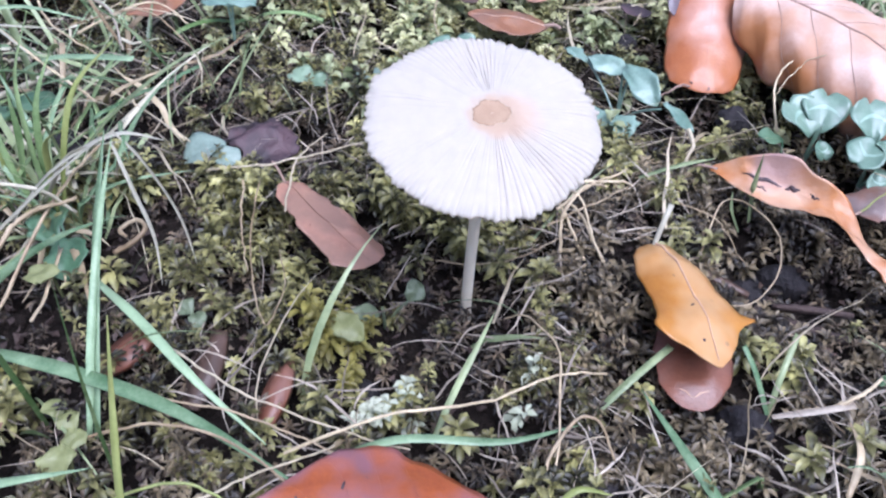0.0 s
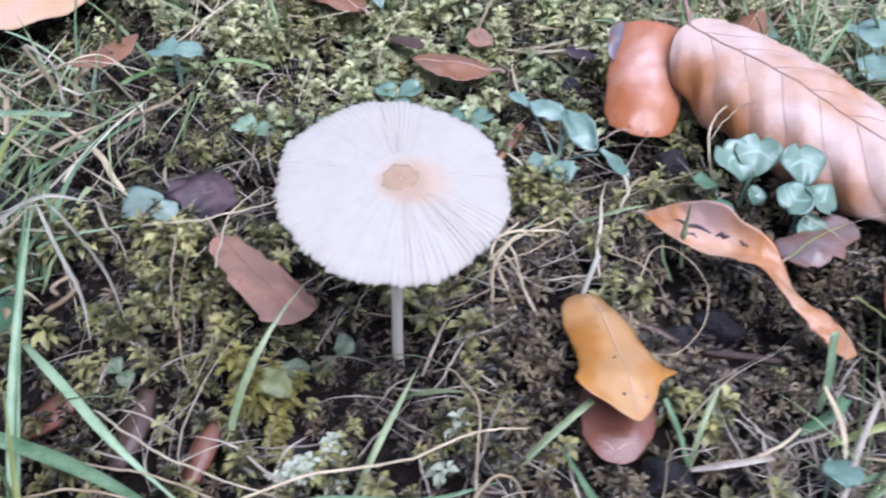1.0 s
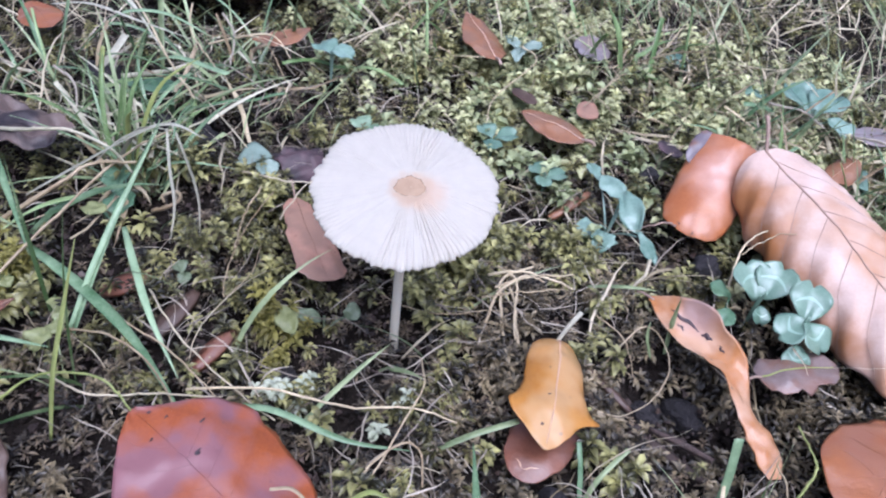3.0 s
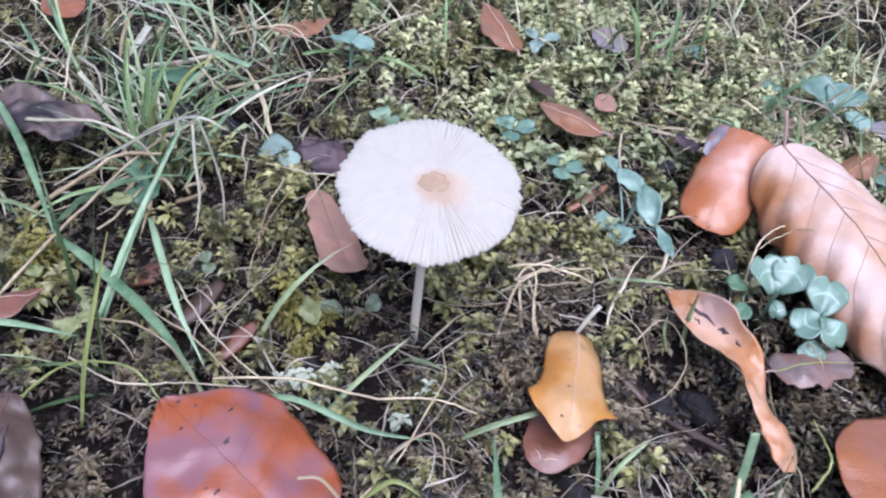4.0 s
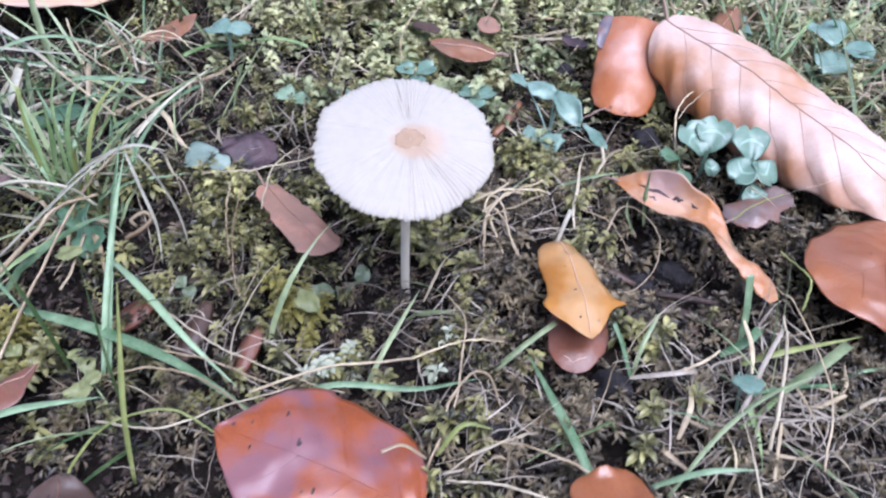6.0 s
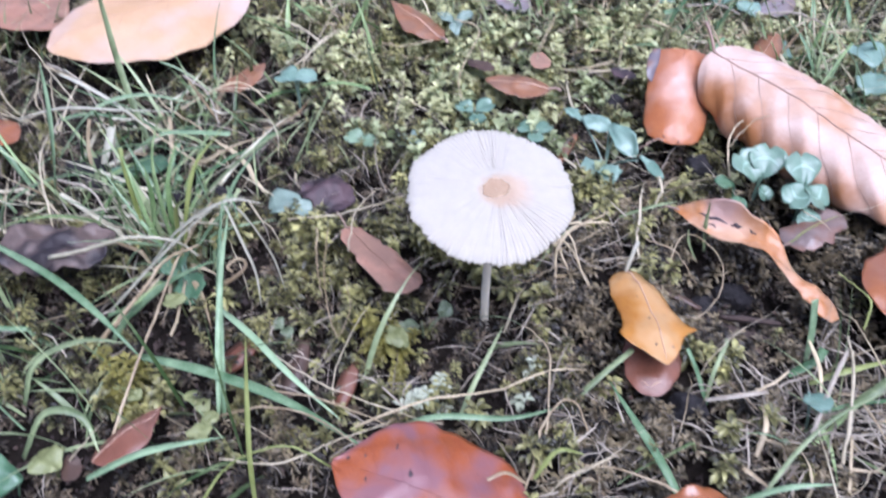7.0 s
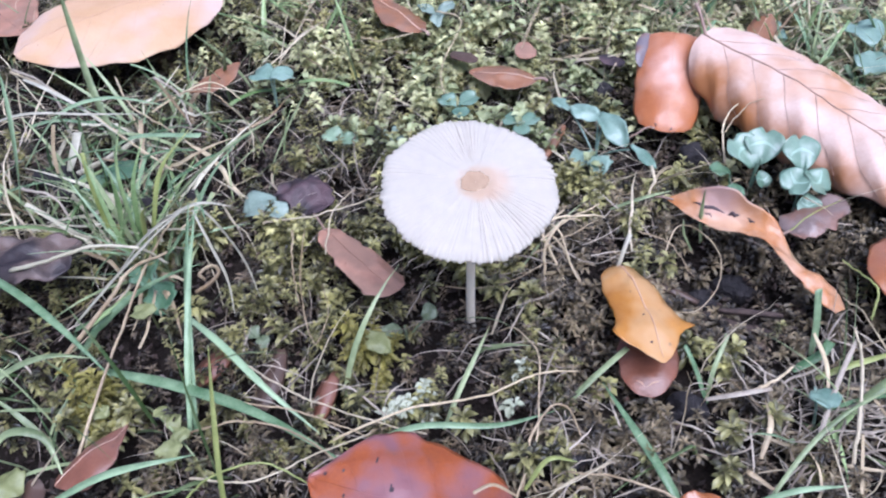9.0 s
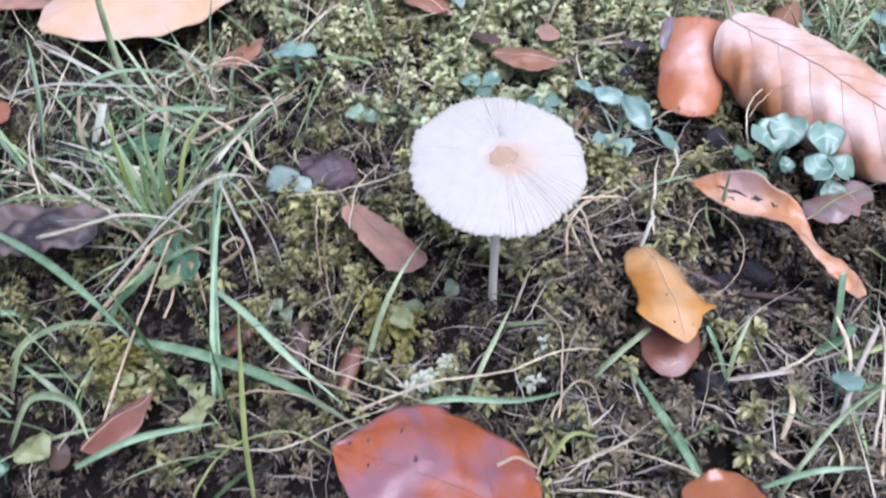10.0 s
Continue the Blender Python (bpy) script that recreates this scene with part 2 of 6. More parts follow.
LEAF_DARK = material("leaf_dark_purple", (0.014, 0.010, 0.012), (0.060, 0.040, 0.043), 120, 1400, 0.55, 0.8, 0.0008, patch=(0.095, 0.056, 0.058), patch_scale=110, patch_from=0.58)
LEAF_GREY = material("leaf_grey_brown", (0.040, 0.026, 0.018), (0.165, 0.108, 0.078), 120, 900, 0.5, 0.45, 0.0006, coat=0.1, patch=(0.075, 0.043, 0.028), patch_scale=110)
LEAF_OLD = material("leaf_old_violet_brown", (0.050, 0.034, 0.027), (0.22, 0.155, 0.125), 110, 1400, 0.5, 0.8, 0.0008, coat=0.05, patch=(0.028, 0.020, 0.020), patch_scale=90, patch_from=0.52)
VEIN_TAN = material("vein_tan", (0.26, 0.155, 0.11), (0.42, 0.29, 0.22), 300, 2000, 0.6, 0.2)
VEIN_LIGHT = material("vein_light", (0.62, 0.44, 0.32), (0.74, 0.56, 0.44), 300, 2000, 0.6, 0.2)
VEIN_FAINT = material("vein_faint", (0.50, 0.31, 0.19), (0.62, 0.41, 0.27), 300, 2000, 0.6, 0.2)
VEIN_BROWN = material("vein_brown", (0.10, 0.045, 0.025), (0.22, 0.10, 0.06), 300, 2000, 0.6, 0.2)
PETIOLE = material("petiole_brown", (0.22, 0.14, 0.10), (0.42, 0.30, 0.23), 400, 2000, 0.6, 0.3)
CLOVER = material("clover_green", (0.101, 0.185, 0.120), (0.279, 0.387, 0.279), 160, 1500, 0.30, 0.25, 0.0002, through_light=0.15, each=0.4, coat=0.35)
HERB_DEEP = material("herb_deep_green", (0.055, 0.125, 0.058), (0.20, 0.32, 0.18), 220, 1500, 0.33, 0.45, 0.0003, through_light=0.15, each=0.4, coat=0.3)
CLOVER_MARK = material("clover_mark", (0.243, 0.369, 0.270), (0.378, 0.504, 0.387), 300, 1500, 0.5, 0.2, 0.0002)
TEAL = material("herb_teal", (0.11, 0.20, 0.140), (0.35, 0.47, 0.37), 180, 1500, 0.30, 0.5, 0.0003, through_light=0.15, each=0.5, coat=0.35)
HERB_PALE = material("herb_pale_blue", (0.15, 0.21, 0.16), (0.34, 0.42, 0.34), 220, 1500, 0.4, 0.4, 0.0003, through_light=0.15)
HERB_MID = material("herb_mid_green", (0.10, 0.17, 0.095), (0.30, 0.40, 0.25), 180, 1500, 0.34, 0.5, 0.0003, through_light=0.15, each=0.5, coat=0.3)
HERB_DULL = material("herb_dull_green", (0.085, 0.11, 0.055), (0.24, 0.29, 0.17), 220, 1500, 0.4, 0.5, 0.0003, through_light=0.15)
HERB_LIGHT = material("herb_yellow_green", (0.15, 0.165, 0.055), (0.38, 0.40, 0.17), 200, 1500, 0.45, 0.4, 0.0003, through_light=0.2)
WOOD = material("rotten_wood", (0.018, 0.012, 0.009), (0.085, 0.056, 0.044), 220, 1800, 0.8, 0.7, 0.0006)


# ---- mesh helpers: all lengths in centimetres ----
def lattice(seed):
    return np.random.default_rng(seed).random((64, 64))


TABLES = [lattice(s) for s in range(8)]


def value_noise(x, y, cell, table=0):
    """Smooth random values from -1 to 1 over the plan, with features about one cell wide."""
    gx, gy = np.asarray(x) / cell + 32, np.asarray(y) / cell + 32
    ix, iy = np.floor(gx).astype(int), np.floor(gy).astype(int)
    fx, fy = gx - ix, gy - iy
    fx, fy = fx * fx * (3 - 2 * fx), fy * fy * (3 - 2 * fy)
    t = TABLES[table]
    a, b = t[ix % 64, iy % 64], t[(ix + 1) % 64, iy % 64]
    c, d = t[ix % 64, (iy + 1) % 64], t[(ix + 1) % 64, (iy + 1) % 64]
    return 2 * (a * (1 - fx) * (1 - fy) + b * fx * (1 - fy) + c * (1 - fx) * fy + d * fx * fy) - 1


def soil_height(x, y):
    """Height of the bare soil under the moss."""
    x, y = np.asarray(x, float), np.asarray(y, float)
    h = -1.25 + 0.30 * value_noise(x, y, 5.0, 0) + 0.16 * value_noise(x, y, 1.7, 1) + 0.07 * value_noise(x, y, 0.6, 2)
    h = h - 0.75 * np.exp(-(((x - 6.9) / 1.9) ** 2 + ((y - 0.9) / 1.2) ** 2))
    h = h - 0.45 * np.exp(-(((x + 1.6) / 0.9) ** 2 + ((y + 1.9) / 0.6) ** 2))
    h = h + 0.40 * np.exp(-(((x + 7.5) / 3.0) ** 2 + ((y - 3.0) / 6.0) ** 2))
    return h + 0.10 * np.clip(np.hypot(x, y) - 30, 0, 60) * value_noise(x, y, 30.0, 3)


def mesh_object(name, verts, faces, mat, parent=None, label="", smooth=True):
    verts = np.asarray(verts, float).reshape(-1, 3) * CM
    if parent is not None:
        verts = verts - np.array(parent["foot"])
    me = bpy.data.meshes.new(name)
    if isinstance(faces, np.ndarray):
        k = faces.shape[1]
        me.vertices.add(len(verts))
        me.vertices.foreach_set("co", verts.ravel())
        me.loops.add(faces.size)
        me.loops.foreach_set("vertex_index", faces.ravel().astype(np.int32))
        me.polygons.add(len(faces))
        me.polygons.foreach_set("loop_start", np.arange(0, faces.size, k, dtype=np.int32))
        me.update(calc_edges=True)
    else:
        me.from_pydata(verts.tolist(), [], faces)
    me.polygons.foreach_set("use_smooth", np.full(len(me.polygons), smooth))
    me.materials.append(mat)
    me.update()
    ob = new(name, me)
    if parent is not None:
        ob.parent = parent
        ob["foot"] = parent["foot"]
    if label:
        tagged(ob, label)
    return ob


def thing(name, foot, label, category, group="", kind=""):
    """The Empty of a thing, at its foot; its parts are built in plan centimetres and hung under it."""
    ob = new(name)
    ob.empty_display_size = 0.005
    ob.location = [c * CM for c in foot]
    ob["foot"] = [c * CM for c in foot]
    return tagged(ob, label, category, group, kind)


def grid_faces(rows, cols, wrap=False):
    i, j = np.meshgrid(np.arange(rows - 1), np.arange(cols if wrap else cols - 1), indexing="ij")
    a, b = i * cols + j, i * cols + (j + 1) % cols
    return np.stack([a, b, b + cols, a + cols], -1).reshape(-1, 4)


def spline(points, count):
    """A smooth run through a few control points."""
    p = np.asarray(points, float)
    p = np.vstack([2 * p[0] - p[1], p, 2 * p[-1] - p[-2]])
    s = np.linspace(0, len(p) - 3 - 1e-9, count)
    k = s.astype(int)
    f = (s - k)[:, None]
    a, b, c, d = p[k], p[k + 1], p[k + 2], p[k + 3]
    return 0.5 * (2 * b + (c - a) * f + (2 * a - 5 * b + 4 * c - d) * f**2 + (3 * b - a - 3 * c + d) * f**3)


def axes_along(line):
    along = np.gradient(line, axis=0)
    along /= np.linalg.norm(along, axis=1)[:, None] + 1e-12
    side = np.cross(along, [0, 0, 1.0])
    weak = np.linalg.norm(side, axis=1) < 0.15
    side[weak] = np.cross(along[weak], [0, 1.0, 0])
    side /= np.linalg.norm(side, axis=1)[:, None]
    return along, side, np.cross(side, along)


def tube(line, radii, sides=7):
    """Verts and faces of a round, tapering run, closed at both ends."""
    line = np.asarray(line, float)
    radii = np.broadcast_to(np.asarray(radii, float), len(line))
    _, side, up = axes_along(line)
    a = np.linspace(0, 2 * np.pi, sides, endpoint=False)
    ring = line[:, None] + radii[:, None, None] * (np.cos(a)[None, :, None] * side[:, None] + np.sin(a)[None, :, None] * up[:, None])
    faces = grid_faces(len(line), sides, True).tolist()
    n = len(line) * sides
    faces += [list(range(sides))[::-1], list(range(n - sides, n))]
    return ring.reshape(-1, 3), faces


def ribbon(line, widths, fold=0.25, turn=0.0, thick=0.012):
    """A folded, leaf-thin blade along a line, closed all round. fold: depth of its crease by its half width."""
    line = np.asarray(line, float)
    _, side, up = axes_along(line)
    turn = np.broadcast_to(np.asarray(turn, float), len(line))[:, None]
    side, up = side * np.cos(turn) + up * np.sin(turn), up * np.cos(turn) - side * np.sin(turn)
    w = np.broadcast_to(np.asarray(widths, float), len(line))[:, None] / 2
    top = [line - side * w + up * w * fold, line, line + side * w + up * w * fold]
    low = [p - up * thick for p in top[::-1]]
    ring = np.stack(top + low, 1)
    faces = grid_faces(len(line), 6, True).tolist()
    n = len(line) * 6
    faces += [list(range(6))[::-1], list(range(n - 6, n))]
    return ring.reshape(-1, 3), faces


# ---- leaves ----
def beech(u):
    return np.sin(np.pi * u**0.9) ** 0.72


def blunt(u):
    return np.clip(4 * u * (1 - u), 0, 1) ** 0.36


def rounded(u):
    return np.clip(4 * u * (1 - u), 0, 1) ** 0.5


def pointed(u):
    return np.sin(np.pi * u**0.75) ** 1.1


def leaf_surface(base, tip, width, profile=beech, bank=0.0, cup=0.0, arch=0.0, bow=0.0, twist=0.0, hook=0.0, ripple=0.0, ribs=7, rough=0.06, seed=0, ragged=0.05, cup_end=None, teeth=0.0, other_side=None, panels=0.0, cup_side=0.0):
    """Returns the surface of a leaf: a function of u (0 base, 1 tip) and v (-1 to 1 across) that gives places."""
    base, tip = np.asarray(base, float), np.asarray(tip, float)
    length = np.linalg.norm(tip - base)
    ey = (tip - base) / length
    ez = np.array([0, 0, 1.0]) - ey[2] * ey
    ez /= np.linalg.norm(ez)
    ex = np.cross(ey, ez)
    b = radians(bank)
    ex, ez = ex * math.cos(b) - ez * math.sin(b), ez * math.cos(b) + ex * math.sin(b)

    def surface(u, v):
        u, v = np.broadcast_arrays(np.asarray(u, float), np.asarray(v, float))
        shape = profile(np.clip(u, 0, 1))
        if other_side is not None:
            shape = np.where(v > 0, other_side(np.clip(u, 0, 1)), shape)
        half = width / 2 * shape * (1 + ragged * value_noise(u * 14 + 3.1 * np.sign(v), 0 * u + seed, 1.0, 4))
        half = half * (1 + teeth * np.cos(2 * np.pi * ribs * (u - 0.22)))
        s = v * half
        k = np.full(s.shape, cup if abs(cup) > 1e-4 else 1e-4)
        if cup_end is not None:
            f = np.clip((u - 0.4) / 0.4, 0, 1)
            k = k + (cup_end - cup) * f * f * (3 - 2 * f)
            k = np.where(np.abs(k) < 1e-4, 1e-4, k)
        k = k + cup_side * np.clip(v, 0, 1) ** 2
        x, z = np.sin(k * s) / k, (np.cos(k * s) - 1) / k
        rib = u - 0.22 * np.abs(v)
        z = z + ripple * np.cos(2 * np.pi * ribs * rib) * np.clip(np.abs(v) * 1.6, 0, 1)
        if panels:
            puff = panels * (0.637 * np.arcsin(np.abs(np.sin(np.pi * ((rib - 0.05) * ribs / 0.8 - 0.25 * (v > 0))))) - 0.5) * np.clip(np.abs(v) * 1.6, 0, 1) * np.clip(u * 4, 0, 1) * np.clip((1 - u) * 4, 0, 1)
            x, z = x + puff * np.sin(k * s), z + puff * np.cos(k * s)
        z = z + rough * (value_noise(u * length + seed * 3.7, s + seed, 0.7, 5) + 0.5 * value_noise(u * length, s + seed * 2.1, 0.3, 6) + 1.0 * value_noise(u * length + seed * 1.3, s + seed * 5.1, 1.5, 3))
        f = np.clip((u - 0.36) / 0.36, 0, 1)
        a = twist * f * f * (3 - 2 * f)
        x, z = x * np.cos(a) - z * np.sin(a), x * np.sin(a) + z * np.cos(a)
        z = z + arch * length * 4 * u * (1 - u) - hook * np.clip((u - 0.7) / 0.3, 0, 1) ** 2
        x = x + bow * length * 4 * u * (1 - u)
        return base + (u * length)[..., None] * ey + x[..., None] * ex + z[..., None] * ez

    return surface


def lifted(surface, u, v, amount):
    """Places a little above a leaf's surface."""
    e = 1e-3
    p = surface(u, v)
    n = np.cross(surface(u, np.asarray(v) + e) - surface(u, np.asarray(v) - e), surface(np.asarray(u) + e, v) - surface(np.asarray(u) - e, v))
    n /= np.linalg.norm(n, axis=-1)[..., None] + 1e-12
    return p + amount * n


def fallen_leaf(name, label, mat, base, tip, width, vein=None, veins=7, vein_width=0.022, petiole=0.0, petiole_way=None, petiole_mat=None, petiole_width=0.055, thick=0.025, group="fallen leaves", midrib=True, marks=(), mark_mat=None, **shape):
    surface = leaf_surface(base, tip, width, **shape)
    nu, nv = (200, 41) if shape.get("panels") else (56, 29)
    ease = (1 - np.cos(np.linspace(0, np.pi, nu))) / 2
    u = (0.5 * ease + 0.5 * np.linspace(0, 1, nu)) * 0.994 + 0.003
    v = np.linspace(-1, 1, nv)
    uu, vv = np.meshgrid(u, v, indexing="ij")
    top, low = lifted(surface, uu, vv, 0.0), lifted(surface, uu, vv, -thick)
    faces = grid_faces(nu, nv)
    n = nu * nv
    rim = np.r_[np.arange(nv), np.arange(1, nu) * nv + nv - 1, n - 2 - np.arange(nv - 1), (np.arange(nu - 2, 0, -1)) * nv]
    nxt = np.roll(rim, -1)
    faces = np.vstack([faces, faces[:, ::-1] + n, np.stack([rim, rim + n, nxt + n, nxt], 1)])
    foot = (float(base[0]), float(base[1]), float(min(base[2], tip[2])))
    leaf = thing(name, foot, label, "leaf", group)
    mesh_object("blade", np.vstack([top.reshape(-1, 3), low.reshape(-1, 3)]), faces, mat, leaf)
    if vein is not None:
        if midrib:
            t = np.linspace(0.01, 0.96, 40)
            verts, f = tube(lifted(surface, t, 0 * t, 0.010), vein_width * (1.5 - t), 6)
            mesh_object("midrib", verts, f, vein, leaf)
        for k in range(veins):
            for sign in (-1, 1):
                start = 0.05 + 0.80 * (k + 0.25 * (sign > 0)) / veins
                q = np.linspace(0, 0.92, 16)
                t = start + 0.22 * q + 0.03 * q**3
                if t[-1] > 0.985:
                    continue
                verts, f = tube(lifted(surface, t, sign * q, 0.006), vein_width * 0.62 * (1.05 - 0.75 * q), 5)
                mesh_object("side_vein", verts, f, vein, leaf)
    for u0, v0, u1, v1, size in marks:
        t = np.linspace(0, 1, 10)
        wave = 0.035 * np.sin(9 * t + 20 * u0)
        verts, f = tube(lifted(surface, u0 + (u1 - u0) * t, v0 + (v1 - v0) * t + wave, -0.3 * size), size * (0.25 + np.sin(np.pi * t)), 6)
        mesh_object("crack", verts, f, mark_mat or LEAF_DARK, leaf, "pale crack in the brown leaf" if mark_mat else "dark split in the dry leaf")
    if petiole:
        start = surface(np.array(0.01), np.array(0.0))
        way = np.asarray(petiole_way if petiole_way is not None else np.subtract(base, tip), float)
        way = way / np.linalg.norm(way)
        line = spline([start - way * 0.1, start + way * petiole * 0.5 + [0, 0, 0.08], start + way * petiole], 14)
        verts, f = tube(line, np.linspace(0.9, 1.15, 14) * petiole_width, 7)
        mesh_object("petiole", verts, f, petiole_mat or PETIOLE, leaf)
    return leaf


def curled_strip(name, label, mat, rows, petiole=0.0, thick=0.022, rough=0.05, ragged=0.10, seed=0, marks=(), group="fallen leaves"):
    """A dry leaf that winds along a line. rows: middle x, y, z, width, turn in degrees, trough depth by half width."""
    nu, nv = 90, 21
    run = spline(rows, nu)
    line, width, turn, trough = run[:, :3], run[:, 3], np.radians(run[:, 4]), run[:, 5]
    _, side, up = axes_along(line)
    side, up = side * np.cos(turn)[:, None] + up * np.sin(turn)[:, None], up * np.cos(turn)[:, None] - side * np.sin(turn)[:, None]
    u, v = np.meshgrid(np.linspace(0, 1, nu), np.linspace(-1, 1, nv), indexing="ij")
    length = np.linalg.norm(np.diff(line, axis=0), axis=1).sum()

    def place(k, v, lift):
        half = np.maximum(width[k], 0.03) / 2 * (1 + ragged * value_noise(k / nu * 16 + 5.3 * np.sign(v), 0 * v + seed, 1.0, 4))
        x = v * half
        z = trough[k] * half * (v * v - 0.35) + rough * (value_noise(k / nu * length + seed * 2.7, x + seed, 0.5, 5) + 0.6 * value_noise(k / nu * length, x + seed, 0.22, 6)) * np.clip(half * 3, 0, 1)
        return line[k] + x[..., None] * side[k] + (z + lift)[..., None] * up[k]

    k = np.arange(nu)[:, None] + np.zeros((1, nv), int)
    top, low = place(k, v, 0.0), place(k, v, -thick)
    n = nu * nv
    faces = grid_faces(nu, nv)
    rim = np.r_[np.arange(nv), np.arange(1, nu) * nv + nv - 1, n - 2 - np.arange(nv - 1), (np.arange(nu - 2, 0, -1)) * nv]
    nxt = np.roll(rim, -1)
    faces = np.vstack([faces, faces[:, ::-1] + n, np.stack([rim, rim + n, nxt + n, nxt], 1)])
    leaf = thing(name, tuple(float(c) for c in (rows[0][0], rows[0][1], min(r[2] for r in rows))), label, "leaf", group)
    mesh_object("blade", np.vstack([top.reshape(-1, 3), low.reshape(-1, 3)]), faces, mat, leaf)
    for u0, v0, u1, v1, size in marks:
        t = np.linspace(0, 1, 12)
        kk = ((u0 + (u1 - u0) * t) * (nu - 1)).astype(int)
        way = place(kk, v0 + (v1 - v0) * t + 0.05 * np.sin(11 * t + 20 * u0), -0.2 * size)
        verts, f = tube(way, size * (0.25 + np.sin(np.pi * t)), 6)
        mesh_object("dark_crack", verts, f, LEAF_DARK, leaf, "dark split in the dry leaf")
    if petiole:
        way = line[0] - line[3]
        way /= np.linalg.norm(way)
        verts, f = tube(spline([line[0] - way * 0.15, line[0] + way * petiole * 0.5 + [0, 0, 0.05], line[0] + way * petiole], 10), np.linspace(0.035, 0.028, 10), 6)
        mesh_object("petiole", verts, f, PETIOLE, leaf)
    return leaf


def herb_leaflet(parent, mat, centre, heading, size, tilt=15.0, longer=1.0, notch=0.0, fold=0.25, name="leaflet", mark=None, roll=0.0):
    """One small green leaf: heading is the compass way it points, tilt how far its tip rises."""
    a, t = radians(heading), radians(tilt)
    ey = np.array([math.sin(a) * math.cos(t), math.cos(a) * math.cos(t), math.sin(t)])
    ex = np.cross(ey, [0, 0, 1.0])
    ex /= np.linalg.norm(ex)
    ez = np.cross(ex, ey)
    r = radians(roll)
    ex, ez = ex * math.cos(r) + ez * math.sin(r), ez * math.cos(r) - ex * math.sin(r)
    u, v = np.meshgrid(np.linspace(0.0, 1, 13), np.linspace(-1, 1, 11), indexing="ij")
    odd = rng.uniform(-1, 1, 6) * (0.4 if notch else 1.0)
    fold = fold * (1 + 0.5 * odd[0])

    def place(u, v, lift=0.0):
        if notch:
            half = 0.55 * size * np.sin(np.pi * np.clip(u * 0.93 + 0.03, 0, 1) ** 1.35) ** 0.62
        else:
            half = 0.5 * size * np.sin(np.pi * np.clip(u * 0.93 + 0.04, 0, 1) ** 1.15) ** 0.75
            half = half * (1 + 0.22 * value_noise(u * 7 + 9 * odd[3], np.sign(v) * 3 + 5 * odd[5], 1.0, 2))
        half = half * (1 + 0.12 * np.sin(5 * u + 3 * odd[1] + 1.5 * np.sign(v)) * (0.3 if notch else 1.0) + 0.10 * odd[2] * np.sign(v))
        y = size * longer * (u - 0.5) * (1 - notch * (1 - np.abs(v)) ** 2 * np.clip(u - 0.6, 0, 1) * 2.5)
        x = v * half
        z = fold * np.abs(x) * 0.9 - 0.35 * fold * (np.abs(x) ** 2) / max(size, 0.1) - (0.35 + 0.35 * odd[3]) * size * (u - 0.35) ** 2 + 0.05 * size * np.sin(u * 9 + 4 * odd[4] + v) * np.abs(v) + 0.12 * odd[5] * v * size * u
        z = z + (0.03 if notch else 0.10) * size * value_noise(u * 4 + 7 * odd[1], v * 2 + 5 * odd[2], 1.0, 6)
        return np.asarray(centre) + x[..., None] * ex + y[..., None] * ey + (z + lift)[..., None] * ez

    p = place(u, v)
    n = u.size
    faces = grid_faces(13, 11)
    rim = np.r_[np.arange(11), np.arange(1, 13) * 11 + 10, n - 2 - np.arange(10), np.arange(11, 0, -1) * 11]
    nxt = np.roll(rim, -1)
    faces = np.vstack([faces, faces[:, ::-1] + n, np.stack([rim, rim + n, nxt + n, nxt], 1)])
    low = p - ez * 0.015
    ob = mesh_object(name, np.vstack([p.reshape(-1, 3), low.reshape(-1, 3)]), faces, mat, parent)
    if mark is not None:
        w, q = np.meshgrid(np.linspace(-1, 1, 4), np.linspace(-0.72, 0.72, 15), indexing="ij")
        p = place(0.60 - 0.30 * np.abs(q) ** 1.4 + 0.045 * w * (1.1 - np.abs(q)), q, 0.006)
        mesh_object("pale_mark", p, grid_faces(4, 15), mark, ob)
    return ob


def herb_stalk(parent, points, radius=0.03, mat=None, name="stalk"):
    line = spline(points, 12)
    verts, f = tube(line, np.linspace(radius * 1.2, radius, 12), 6)
    return mesh_object(name, verts, f, mat or CLOVER, parent)


# ---- ground: one sheet, fine where the camera looks, to the horizon ----
def ground_axis():
    fine_part = np.linspace(-26, 30, 225)
    out = 30 + np.geomspace(0.4, 6000, 46)
    return np.concatenate([(-out + 4)[::-1], fine_part, out])


gx = ground_axis()
gxx, gyy = np.meshgrid(gx, gx, indexing="ij")
far_fade = np.clip(1 - (np.hypot(gxx, gyy) - 300) / 600, 0, 1)
gzz = soil_height(gxx, gyy) * far_fade - 1.0 * (1 - far_fade)
ground = mesh_object("ground", np.stack([gxx, gyy, gzz], -1), grid_faces(len(gx), len(gx)), SOIL)
ground.data.materials.append(LAWN_GROUND)
middle = (gx[:-1] + gx[1:]) / 2
far_face = np.hypot(*np.meshgrid(middle, middle, indexing="ij")) > 31
ground.data.polygons.foreach_set("material_index", far_face.ravel().astype(np.int32))
tagged(ground, "dark damp soil under moss and lawn grass", "ground", kind="structure")

# ---- the mushroom ----
CAP_MID = np.array([0.06, -0.47, 4.21])
CAP_UP = np.array([0.048, -0.173, 0.984])
CAP_UP = CAP_UP / np.linalg.norm(CAP_UP)
CAP_X = np.cross([0, 1.0, 0], CAP_UP)
CAP_X /= np.linalg.norm(CAP_X)
CAP_Y = np.cross(CAP_UP, CAP_X)
CAP_R, PLEATS = 1.87, 104


